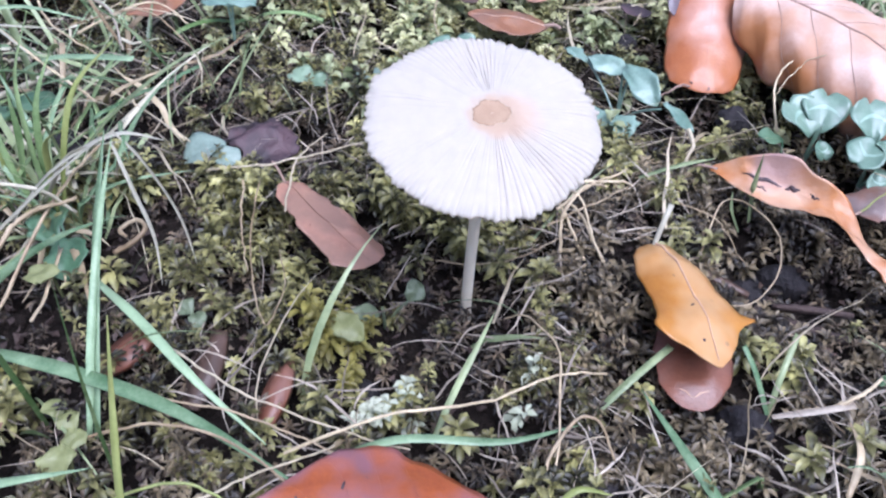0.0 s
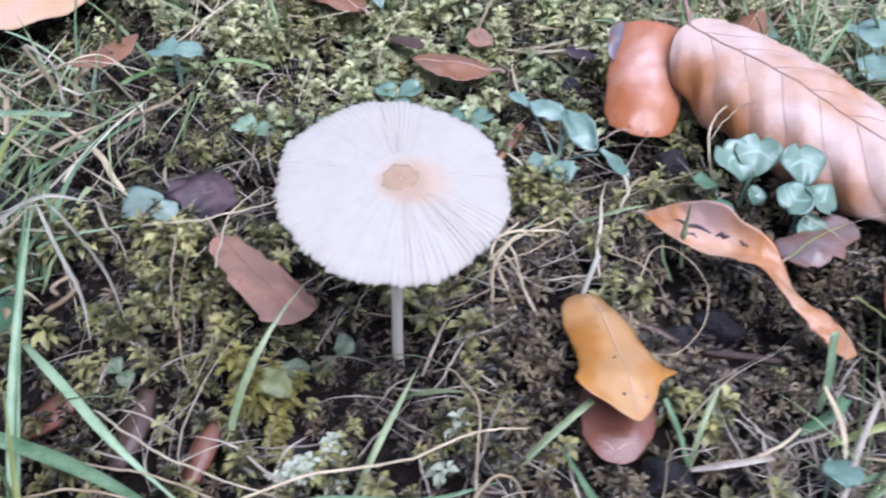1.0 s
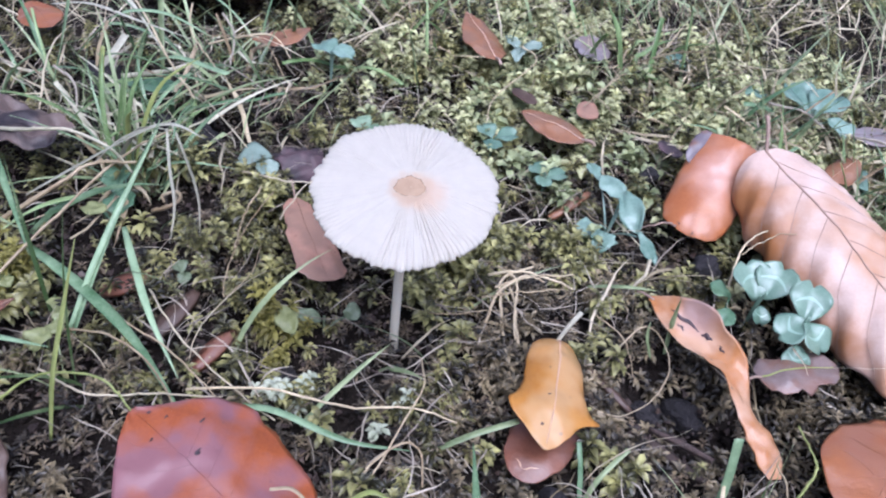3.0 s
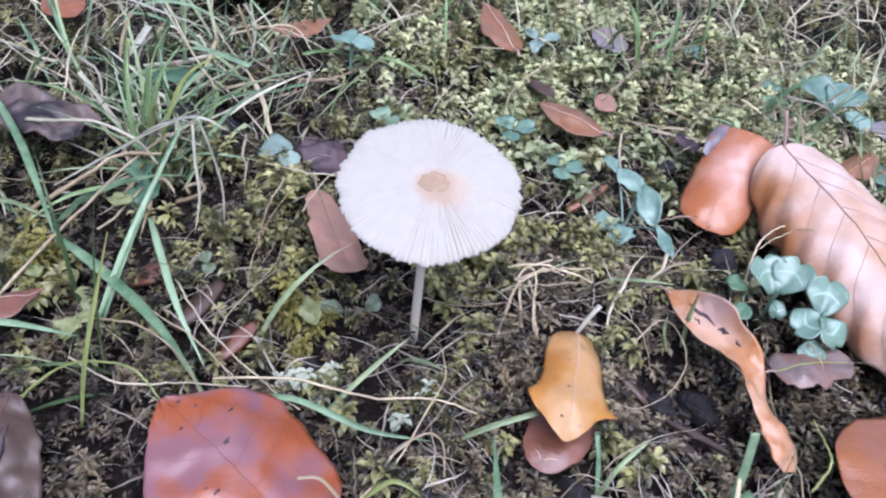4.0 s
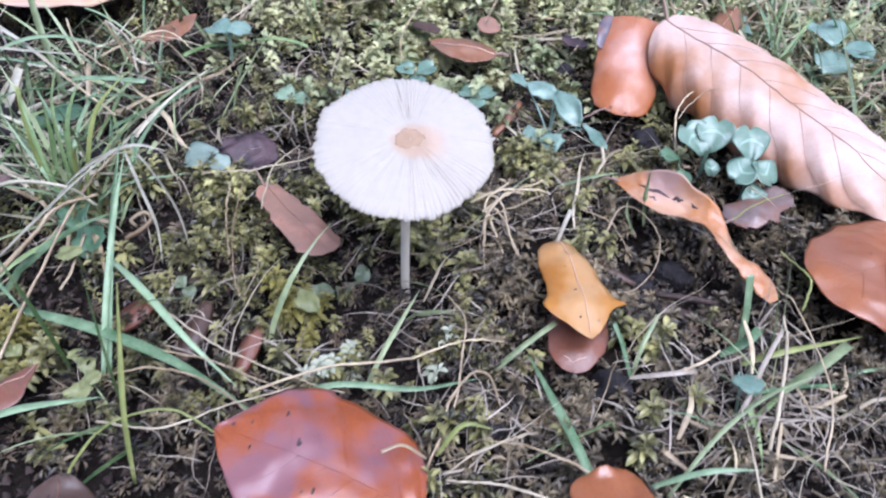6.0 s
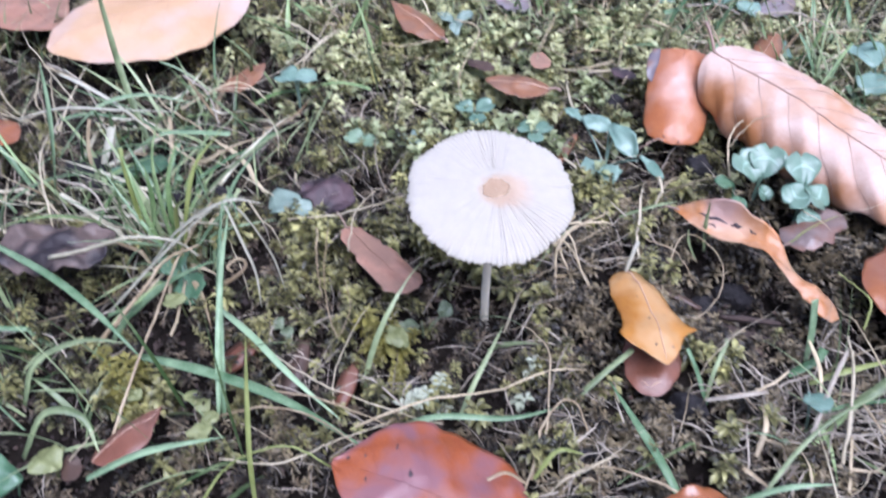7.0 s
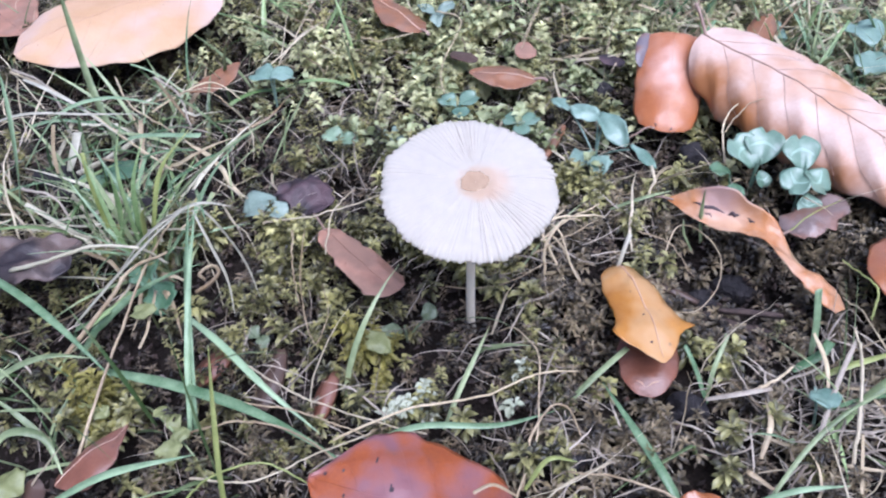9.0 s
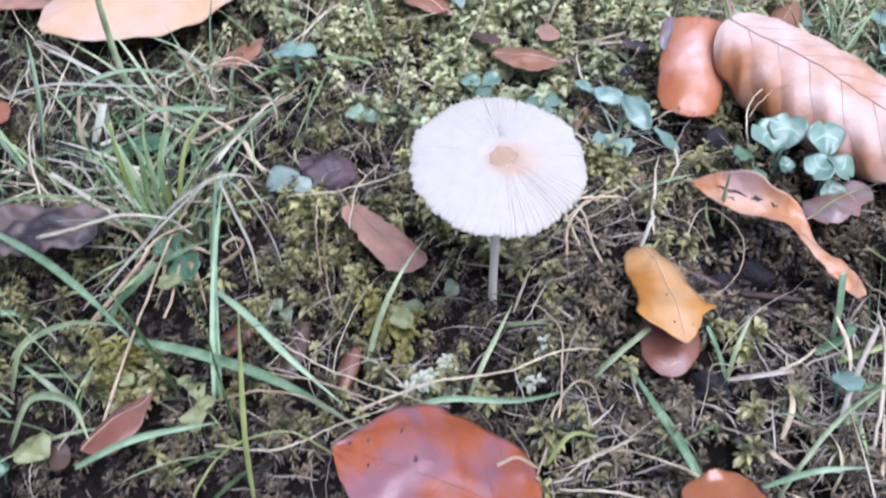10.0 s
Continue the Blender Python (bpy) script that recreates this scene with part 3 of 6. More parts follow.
def cap_place(r, a, lift=0.0):
    """A place on the cap's upper side: r from 0 at its middle to 1 at its rim."""
    r, a = np.broadcast_arrays(np.asarray(r, float), np.asarray(a, float))
    uneven = 1 + 0.008 * np.sin(3 * a + 0.6) + 0.004 * np.sin(7 * a + 2) + 0.020 * value_noise(a * 14, 0 * a, 1.0, 1) - 0.003 * np.cos(PLEATS * a) + 0.016 * value_noise(a * 30, 0 * a, 1.0, 2)
    rr = CAP_R * r * (1 + (uneven - 1) * np.clip(r * 3 - 2, 0, 1))
    dome = 0.20 * (1 - r**2.2) + 0.025 * np.exp(-((r - 0.25) / 0.08) ** 2) - 0.02 * np.exp(-((r / 0.17) ** 2))
    wobble = 0.03 * value_noise(np.cos(a) * r * 3, np.sin(a) * r * 3, 1.0, 2)
    strength = np.clip((r - 0.20) / 0.22, 0, 1)
    fold = 0.10 + 0.95 * np.exp(-((np.angle(np.exp(1j * (a - 1.68))) / 0.30) ** 2)) * np.clip((0.92 - r) / 0.2, 0.25, 1) + 1.0 * np.exp(-((np.angle(np.exp(1j * (a + 0.75))) / 0.34) ** 2)) + 0.7 * np.exp(-((np.angle(np.exp(1j * (a + 1.35))) / 0.22) ** 2))
    fold = fold + 0.5 * np.exp(-((np.angle(np.exp(1j * (a - 0.1))) / 0.10) ** 2)) + 0.35 * np.exp(-((np.angle(np.exp(1j * (a - 2.9))) / 0.12) ** 2)) + 0.25 * np.clip((r - 0.8) / 0.2, 0, 1)
    soft_fold = 0.018 * strength * value_noise(a * 9, 0.6 * r, 1.0, 5)
    pleat = -0.066 * fold * strength * np.clip(np.cos(PLEATS * a + 1.2 * value_noise(a * 9, r * 1.5, 1.0, 3)) * 1.9 - 0.95, 0, 1)
    rim = -0.05 * np.clip((r - 0.9) / 0.1, 0, 1) ** 2
    z = dome + wobble + soft_fold + pleat * np.clip(0.7 + 0.5 * value_noise(np.cos(a) * 2.2, np.sin(a) * 2.2 + 0.4 * r, 1.0, 4) + 0.9 * value_noise(a * PLEATS / 3.1416, 2.5 * r, 1.0, 6), 0.0, 1.5) + rim + lift
    shift = 0.12 * (1 - r) ** 1.0
    return CAP_MID + (rr * np.cos(a) + shift)[..., None] * CAP_X + (rr * np.sin(a))[..., None] * CAP_Y + z[..., None] * CAP_UP


def build_mushroom():
    m = thing("mushroom", (0, 0, -1.0), "white pleated parasol mushroom with tan centre and slim cream stem", "mushroom")
    a = np.linspace(0, 2 * np.pi, PLEATS * 8, endpoint=False)

    def ring_mesh(name, r0, r1, count, mat, lift, thick, label=""):
        r = np.linspace(r0, r1, count)
        rr, aa = np.meshgrid(r, a, indexing="ij")
        if name == "cap_centre":
            rr = rr * (1 + 0.10 * np.sin(2 * aa + 0.7) + 0.07 * np.sin(3 * aa + 2) + 0.05 * np.sin(7 * aa) + 0.03 * np.sin(17 * aa + 1))
        top, low = cap_place(rr, aa, lift), cap_place(rr, aa, lift - thick)
        n = rr.size
        f = grid_faces(count, len(a), True)
        rim = np.arange(n - len(a), n)
        nxt = np.roll(rim, -1)
        edge = np.stack([rim, nxt, nxt + n, rim + n], 1)
        mesh_object(name, np.vstack([top.reshape(-1, 3), low.reshape(-1, 3)]), np.vstack([f[:, ::-1], f + n, edge[:, ::-1]]), mat, m, label)

    ring_mesh("cap", 0.02, 1.0, 46, CAP, 0.0, 0.035, "thin white pleated cap with fine radial grooves")
    ring_mesh("cap_centre", 0.005, 0.15, 8, CAP_DISC, 0.002, 0.001, "tan uneven centre")
    # gills: thin plates under the cap
    for k in range(PLEATS):
        ang = 2 * np.pi * (k + 0.5) / PLEATS
        r = np.linspace(0.14, 0.97, 8)
        top = cap_place(r, ang + 0 * r, -0.045)
        drop = (0.13 * np.sin(np.pi * np.clip((r - 0.1) / 0.9, 0, 1)) ** 0.7 + 0.01)[:, None] * CAP_UP
        side = (-math.sin(ang) * CAP_X + math.cos(ang) * CAP_Y) * 0.008
        ring = np.stack([top - side, top + side, top + side - drop, top - side - drop], 1)
        f = grid_faces(8, 4, True).tolist() + [[3, 2, 1, 0], [28, 29, 30, 31]]
        mesh_object("gill", ring.reshape(-1, 3), f, GILL, m, smooth=False)
    top = CAP_MID + CAP_UP * 0.12 + CAP_X * 0.08
    line = spline([(0.02, -0.02, -1.5), (0.02, -0.06, -0.9), (0.03, -0.16, 0.4), (0.07, -0.32, 2.2), top - CAP_UP * 0.7, top], 40)
    t = np.linspace(0, 1, 40)
    radius = 0.112 + 0.05 * np.exp(-(t / 0.10) ** 2) - 0.012 * t + 0.03 * np.clip((t - 0.93) / 0.07, 0, 1)
    verts, f = tube(line, radius, 18)
    mesh_object("stem", verts, f, STIPE, m, "slim smooth cream stem")


build_mushroom()

# ---- fallen leaves ----
fallen_leaf("beech_leaf", "large pale tan dry beech leaf with dark veins, arched over moss", LEAF_PALE, (7.4, 8.9, 1.75), (13.4, 1.9, 0.4), 4.7, VEIN_TAN, 7, 0.018,
            petiole=1.0, petiole_way=(-0.35, 0.8, 0.9), bank=9, cup=0.46, cup_side=0.22, arch=0.055, panels=0.13, ribs=7, teeth=0.05, ragged=0.03, seed=1, profile=lambda u: np.sin(np.pi * u**0.72) ** 0.62)
fallen_leaf("beech_leaf", "glossy orange-brown dry leaf rolled into a half tube", LEAF_ROLL, (6.65, 9.3, 1.6), (6.05, 6.35, 0.05), 2.4, LEAF_ROLL, 0, 0.004, ragged=0.06, marks=((0.985, -0.3, 0.95, -0.25, 0.014), (0.955, 0.42, 0.93, 0.45, 0.016)),
            cup=0.66, arch=0.02, hook=0.12, seed=2, rough=0.055, profile=lambda u: np.interp(u, [0, .04, .25, .5, .7, .82, .91, .97, 1], [.97, .99, .99, .95, .90, .84, .70, .46, .10]))
fallen_leaf("leaf_curl", "small grey-violet rolled leaf end beside the orange leaf", LEAF_VIOLET, (5.95, 9.55, 1.45), (5.62, 8.45, 0.95), 0.75, None, cup=2.2, seed=3, arch=0.05, bank=-25, profile=blunt, rough=0.05)
curled_strip("twisted_leaf", "narrow orange-brown dry leaf, twisted and curled like a strip", LEAF_TWIST,
             ((5.55, 3.3, 0.12, 0.10, -20, 0.3), (5.82, 3.12, 0.22, 0.46, -25, 0.5), (6.28, 2.74, 0.38, 0.92, -32, 0.55), (6.87, 2.40, 0.42, 1.12, -36, 0.6), (7.38, 1.95, 0.42, 0.86, -20, 0.6),
              (7.78, 1.40, 0.40, 0.70, 14, 0.3), (8.22, 0.84, 0.20, 0.72, 26, -0.3), (8.66, 0.36, 0.00, 0.80, 20, -0.4), (8.93, -0.08, -0.15, 0.74, 10, -0.3), (9.12, -0.45, -0.32, 0.34, 5, 0.0)),
             petiole=0.4, seed=4, rough=0.06, ragged=0.16, marks=((0.19, -0.05, 0.33, -0.02, 0.045), (0.34, 0.0, 0.39, -0.15, 0.05), (0.25, 0.35, 0.29, 0.4, 0.02), (0.42, -0.3, 0.46, -0.2, 0.025)))
fallen_leaf("yellow_leaf", "bright yellow-orange leaf folded like a bell, with torn pointed edge", LEAF_YELLOW, (3.78, 0.75, 0.25), (4.30, -2.5, 0.55), 1.78, VEIN_FAINT, 0, 0.017,
            petiole=0.85, petiole_way=(0.35, 0.6, 0.7), petiole_mat=BLEACHED, marks=((0.62, 0.15, 0.63, 0.18, 0.016), (0.85, 0.22, 0.86, 0.28, 0.024)), bank=-8, cup=1.0, cup_end=0.05, arch=0.10, seed=5, rough=0.06,
            profile=lambda u: np.interp(u, [0, .04, .12, .25, .45, .58, .66, .70, .72, .75, .80, .88, .95, 1], [.12, .46, .70, .80, .82, .86, 1.02, 1.20, 1.16, .88, .66, .50, .30, .03]),
            other_side=lambda u: np.interp(u, [0, .04, .12, .25, .45, .6, .68, .74, .78, .82, .88, .94, 1], [.12, .46, .71, .82, .84, .86, .94, 1.08, 1.06, .92, .66, .38, .03]))
fallen_leaf("beech_leaf", "rose-brown leaf tip showing from under the yellow leaf", LEAF_MAROON, (4.4, -0.6, -0.25), (3.95, -2.8, -0.25), 1.45, None, 0, 0.006, cup=0.6, arch=0.08, seed=6, profile=rounded, marks=((0.82, -0.5, 0.90, 0.0, 0.014), (0.90, 0.0, 0.84, 0.45, 0.012)), mark_mat=VEIN_FAINT)
fallen_leaf("beech_leaf", "glossy red-brown leaf with violet sky sheen painted in patches, lying on grass", LEAF_RED, (0.75, -6.75, 0.55), (-3.3, -5.35, 1.05), 3.2, LEAF_RED, 6, 0.010,
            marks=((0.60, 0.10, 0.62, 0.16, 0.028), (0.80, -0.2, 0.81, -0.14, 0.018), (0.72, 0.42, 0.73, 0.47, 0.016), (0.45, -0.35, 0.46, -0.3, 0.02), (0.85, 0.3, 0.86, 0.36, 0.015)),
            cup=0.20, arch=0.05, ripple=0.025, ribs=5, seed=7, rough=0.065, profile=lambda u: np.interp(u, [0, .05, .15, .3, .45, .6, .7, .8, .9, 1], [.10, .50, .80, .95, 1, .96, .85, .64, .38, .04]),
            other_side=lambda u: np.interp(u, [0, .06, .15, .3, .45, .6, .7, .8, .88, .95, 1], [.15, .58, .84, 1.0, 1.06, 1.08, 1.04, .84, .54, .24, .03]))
fallen_leaf("beech_leaf", "round orange-brown leaf lying flat on moss", LEAF_ORANGE, (14.0, 0.9, 0.3), (9.85, -0.55, 0.45), 3.7, LEAF_ORANGE, 6, 0.010, cup=0.25, arch=0.06, seed=8, profile=rounded)
fallen_leaf("beech_leaf", "orange-brown leaf with two rounded lobes in short grass", LEAF_ORANGE, (5.0, -9.0, 0.2), (4.25, -5.55, 0.45), 1.6, None, 0, 0.008, cup=0.6, arch=0.06, ripple=0.08, ribs=2, seed=9, rough=0.1, profile=lambda u: np.interp(u, [0, .2, .5, .82, .9, .95, .98, 1], [.2, .8, 1, .98, .93, .82, .62, .2]))
fallen_leaf("beech_leaf", "large light orange-tan leaf lying over the grass", LEAF_TAN, (-8.9, 15.1, 0.9), (-15.3, 10.85, 0.7), 6.0, VEIN_FAINT, 7, 0.010, petiole=0.8, cup=0.12, arch=0.05, ripple=0.015, seed=10, ragged=0.022,
            profile=lambda u: np.sin(np.pi * u**0.9) ** 0.6)
fallen_leaf("beech_leaf", "dull pink-brown leaf half under the tan leaf", LEAF_ROSE, (-20.5, 17.5, 0.4), (-15.6, 12.6, 0.4), 3.4, VEIN_BROWN, 0, 0.01, cup=0.2, seed=11)
fallen_leaf("small_leaf", "small rose-brown matt leaf on moss beside the mushroom", LEAF_ROSE, (-3.8, 2.05, 0.6), (-1.85, 0.1, 0.2), 1.4, VEIN_BROWN, 0, 0.006, ragged=0.12, petiole=0.5, petiole_width=0.03, petiole_way=(-0.5, 0.6, 0.5),
            bank=-15, cup=0.45, arch=0.03, seed=12, profile=lambda u: np.interp(u, [0, .08, .3, .6, .82, .95, 1], [.18, .5, .72, .92, 1, .74, .25]), rough=0.06)
fallen_leaf("small_leaf", "small brown oval leaf lying on green moss", LEAF_BROWN, (2.45, 9.4, 0.0), (0.2, 9.7, 0.15), 1.35, VEIN_LIGHT, 0, 0.010, petiole=0.35, cup=0.5, arch=0.03, seed=13)
fallen_leaf("small_leaf", "folded brown pointed leaf standing in moss", LEAF_BROWN, (-1.3, 11.6, 0.5), (-3.3, 13.9, 0.8), 1.6, VEIN_LIGHT, 0, 0.012, petiole=0.3, cup=0.7, arch=0.04, bank=10, seed=14, profile=pointed)
fallen_leaf("small_leaf", "small orange-brown withered leaf among grass", LEAF_BROWN, (-7.3, 9.7, 0.8), (-8.7, 8.3, 0.7), 1.0, None, 0, cup=0.9, seed=15)
fallen_leaf("dark_leaf", "dark purple-brown rotting leaf in grass", LEAF_OLD, (-13.0, 1.0, 1.0), (-9.8, 0.8, 1.2), 2.0, None, 0, cup=0.55, arch=0.04, ripple=0.06, ribs=2, seed=16, profile=blunt, rough=0.2, ragged=0.14)
fallen_leaf("folded_leaf", "brown folded leaf with pale fold line in grass", LEAF_MAROON, (-8.75, -5.05, 0.25), (-7.4, -3.85, 0.75), 1.5, VEIN_LIGHT, 0, 0.007, cup=1.1, bank=-20, seed=17, profile=pointed)
fallen_leaf("grey_leaf", "grey-brown wrinkled wet leaf on moss", LEAF_GREY, (-4.9, -9.8, 0.3), (-6.1, -6.3, 0.6), 2.3, VEIN_BROWN, 0, cup=0.4, arch=0.04, ripple=0.03, ribs=3, seed=18, rough=0.19, ragged=0.12, marks=((0.45, 0.15, 0.85, 0.35, 0.05), (0.6, -0.4, 0.9, -0.3, 0.03)))
fallen_leaf("grey_leaf", "small grey-brown crumpled leaf with yellow midrib beside clover", LEAF_DUSK, (8.45, 1.95, 0.0), (10.15, 3.0, 0.25), 1.25, GRASS_YELLOW, 0, 0.018, cup=0.8, arch=0.05, bank=-14, seed=19, rough=0.12, ragged=0.2,
            petiole=0.35, petiole_width=0.035, profile=lambda u: np.interp(u, [0, .05, .2, .45, .65, .8, .92, 1], [.35, .66, .92, 1.0, .86, .84, .62, .15]))
fallen_leaf("dark_leaf", "dark violet rotting leaf piece on moss", LEAF_DARK, (-5.3, 4.6, 0.0), (-3.9, 3.2, 0.15), 1.45, None, cup=0.5, seed=20, profile=rounded, rough=0.24, ragged=0.22, arch=0.10)
fallen_leaf("leaf_scrap", "small pink-brown leaf scrap on moss", LEAF_ROSE, (2.0, 11.1, 0.3), (2.3, 10.3, 0.2), 0.75, None, cup=0.6, seed=21, profile=rounded)
fallen_leaf("leaf_scrap", "small grey leaf scrap beside the brown oval leaf", LEAF_GREY, (-0.4, 10.8, 0.2), (0.5, 10.2, 0.2), 0.6, None, cup=0.6, seed=22, profile=rounded)

fallen_leaf("small_leaf", "orange-brown small leaf at the grass edge", LEAF_ORANGE, (-16.3, 7.0, 0.5), (-14.6, 6.0, 0.5), 1.4, VEIN_BROWN, 0, 0.006, cup=0.6, seed=23)
fallen_leaf("grey_leaf", "dull lilac-grey flat leaf on moss", LEAF_LILAC, (1.0, 15.4, 0.35), (1.7, 14.0, 0.25), 1.2, VEIN_BROWN, 0, 0.006, cup=0.2, seed=24, profile=rounded, ragged=0.15)
fallen_leaf("grey_leaf", "pale lilac-grey leaf in grass behind the beech leaf", LEAF_LILAC, (11.9, 14.3, 0.45), (10.1, 13.5, 0.4), 1.1, VEIN_BROWN, 0, 0.006, cup=0.3, seed=25, profile=pointed)
fallen_leaf("small_leaf", "curled yellow-brown leaf behind the large beech leaf", LEAF_BROWN, (10.5, 11.8, 0.6), (9.8, 10.7, 0.3), 1.0, VEIN_LIGHT, 0, 0.006, cup=1.3, seed=26, profile=rounded)
fallen_leaf("leaf_scrap", "grey withered leaf scrap beside the round green leaf", LEAF_GREY, (-9.4, -4.8, 0.15), (-9.15, -5.4, 0.15), 0.45, None, cup=0.8, seed=27, profile=blunt, rough=0.12)
fallen_leaf("leaf_scrap", "small dark violet leaf scrap behind the orange leaf", LEAF_DARK, (4.6, 10.4, 0.1), (5.4, 10.0, 0.1), 0.6, None, cup=0.6, seed=28, profile=rounded)

# ---- clover and small herbs ----
def clover(foot, leaves, label, mat=None, group="clover plants", mark=None, stalk=0.03):
    """leaves: rows of (x, y, z, heading, size, tilt)."""
    plant = thing("clover_plant", foot, label, "clover", group)
    for x, y, z, heading, size, tilt in leaves:
        herb_leaflet(plant, mat or CLOVER, (x, y, z), heading, size, tilt, 1.08, 0.25, 0.3, "leaflet", mark)
        a = radians(heading)
        back = np.array([x - 0.5 * size * math.sin(a), y - 0.5 * size * math.cos(a), z - 0.05])
        mid = (np.asarray(foot, float) + back) / 2 + [0, 0, 0.15]
        herb_stalk(plant, [foot, mid, back], stalk, mat or CLOVER)
    return plant


clover((8.1, 4.25, -0.7), [(7.85, 4.65, 0.6, -35, 0.98, 32), (8.4, 4.75, 0.7, 20, 1.0, 36), (8.3, 3.98, 0.15, 165, 0.45, -30)],
       "blue-green clover with heart-shaped leaflets beside the large beech leaf", mark=CLOVER_MARK)
clover((7.5, 4.1, -0.8), [(7.22, 4.4, 0.15, -80, 0.55, 10), (7.5, 3.75, -0.05, -160, 0.5, -10)], "small darker green clover leaflets beside the pale ones", mat=HERB_DEEP)
clover((9.15, 3.4, -0.7), [(9.2, 4.1, 0.95, 0, 0.95, 40), (8.95, 3.35, 0.62, -125, 0.82, -15), (9.48, 3.35, 0.6, 130, 0.8, -20), (9.2, 2.85, 0.2, 185, 0.6, -35)],
       "green clover with overlapping round leaflets and pale marks", mark=CLOVER_MARK)
clover((-0.2, 8.0, -0.8), [(-0.5, 8.35, 0.0, -50, 0.6, 15), (0.15, 8.3, 0.05, 60, 0.65, 15), (-0.1, 7.75, 0.0, 170, 0.55, 10)], "small light green clover in moss")
clover((-6.2, 9.0, -0.6), [(-6.45, 9.15, 0.7, -60, 0.85, 5), (-5.85, 9.1, 0.7, 70, 0.75, 0)], "blue-green clover among grass", mat=TEAL)
clover((9.1, 14.1, -0.5), [(8.6, 14.4, 0.8, -50, 1.3, 20), (9.4, 14.4, 0.85, 30, 1.25, 20), (10.0, 13.7, 0.5, 120, 0.9, -10)], "pale blue-green clover behind the beech leaf", mat=TEAL)
clover((6.8, 14.6, -0.5), [(6.4, 14.8, 0.2, -60, 0.7, 10), (7.2, 14.9, 0.25, 60, 0.75, 10)], "blue-green clover behind the orange leaf", mat=TEAL)
clover((13.4, 9.5, -0.4), [(13.1, 10.2, 0.8, -10, 1.2, 5), (13.9, 9.3, 0.7, 100, 1.0, 0), (13.0, 9.0, 0.5, 200, 1.1, 0)], "pale blue-green clover in grass", mat=TEAL)
clover((-3.8, 6.7, -0.9), [(-4.05, 6.75, 0.0, -60, 0.65, 10), (-3.6, 6.6, -0.05, 110, 0.6, 5)], "small round green leaves in moss", mat=HERB_MID)
clover((1.75, 7.2, -0.9), [(1.5, 7.35, -0.1, -60, 0.55, 10), (2.05, 7.35, -0.1, 50, 0.6, 10), (1.75, 6.95, -0.15, 180, 0.5, 5)], "small light green clover behind the mushroom")
clover((7.7, -3.4, -0.9), [(7.6, -3.35, 0.35, 165, 0.62, 25)], "small pale blue-green leaf among dead grass", mat=TEAL)


def herb(foot, leaves, label, mat, group="small herbs", name="herb", category="herb"):
    """leaves: rows of (x, y, z, heading, size, longer, tilt, roll)."""
    plant = thing(name, foot, label, category, group)
    for x, y, z, heading, size, longer, tilt, roll in leaves:
        herb_leaflet(plant, mat, (x, y, z), heading, size, tilt, longer, 0.0, 0.3, "leaf", None, roll)
        a = radians(heading)
        back = np.array([x - 0.5 * size * longer * math.sin(a), y - 0.5 * size * longer * math.cos(a), z - 0.04])
        herb_stalk(plant, [foot, (np.asarray(foot, float) + back) / 2 + [0, 0, 0.1], back], 0.028, mat)
    return plant


herb((4.0, 6.2, -0.8), [(3.05, 7.85, 0.1, -40, 0.42, 2.1, 5, 0), (3.75, 7.1, 0.3, -50, 0.62, 2.0, 5, 25), (4.45, 6.3, 0.3, 150, 0.74, 1.9, -8, -20), (5.15, 5.0, 0.25, 135, 0.5, 2.0, -22, 10),
                         (3.45, 5.7, -0.25, -130, 0.75, 1.1, 0, 0), (3.95, 5.35, -0.3, 170, 0.72, 1.05, -5, 0)], "blue-green herb with a row of curled narrow leaves", TEAL)
clover((-5.5, 3.2, -0.7), [(-5.75, 3.3, 0.4, -110, 0.92, -5), (-5.25, 3.1, 0.35, 110, 0.6, -10)], "round grey-green leaf on moss", mat=HERB_PALE, group="small herbs")
herb((-8.1, 0.6, -0.5), [(-8.3, 0.95, 0.35, -20, 0.85, 1.3, 10, 10), (-7.8, 0.15, 0.2, 160, 0.85, 1.2, -10, -10)], "broad dark blue-green leaves under grass blades", HERB_DEEP)
herb((-6.5, -4.2, -0.5), [(-6.5, -4.3, 0.35, 180, 0.55, 1.0, -10, 0), (-6.35, -3.95, 0.4, 0, 0.42, 0.9, 10, 0)], "pale yellow-green small round leaves", HERB_LIGHT)
herb((-9.8, -5.0, -0.5), [(-9.8, -5.0, 0.3, -60, 0.8, 1.0, 5, 0)], "pale yellow-green round leaf near the soil", HERB_LIGHT)
herb((-8.0, -0.2, -0.6), [(-8.0, -0.45, 0.45, 170, 0.6, 0.95, 10, 0)], "pale grey-green round leaf with a hole-like centre", HERB_LIGHT)
herb((-10.6, -5.4, -0.6), [(-10.9, -5.5, 0.2, -100, 1.2, 1.1, 5, 0)], "dark green broad leaf in moss", HERB_DEEP)
herb((-1.6, -0.6, -0.9), [(-1.95, -0.7, -0.3, -120, 0.42, 1.7, 30, 35), (-1.05, -0.3, -0.1, 20, 0.42, 1.1, 50, -30)], "small pale green leaves in moss beside the stem", HERB_DULL)
herb((-10.4, 5.6, -0.5), [(-10.2, 5.3, 0.1, 70, 1.1, 1.2, 0, 0), (-11.1, 4.9, 0.0, -120, 0.9, 1.2, 0, 0)], "dull blue-green leaves deep in grass", HERB_DEEP)
herb((4.6, 15.8, -0.5), [(4.4, 15.8, 0.1, -60, 0.9, 1.2, 10, 0)], "grey-green broad leaves in short grass", TEAL)
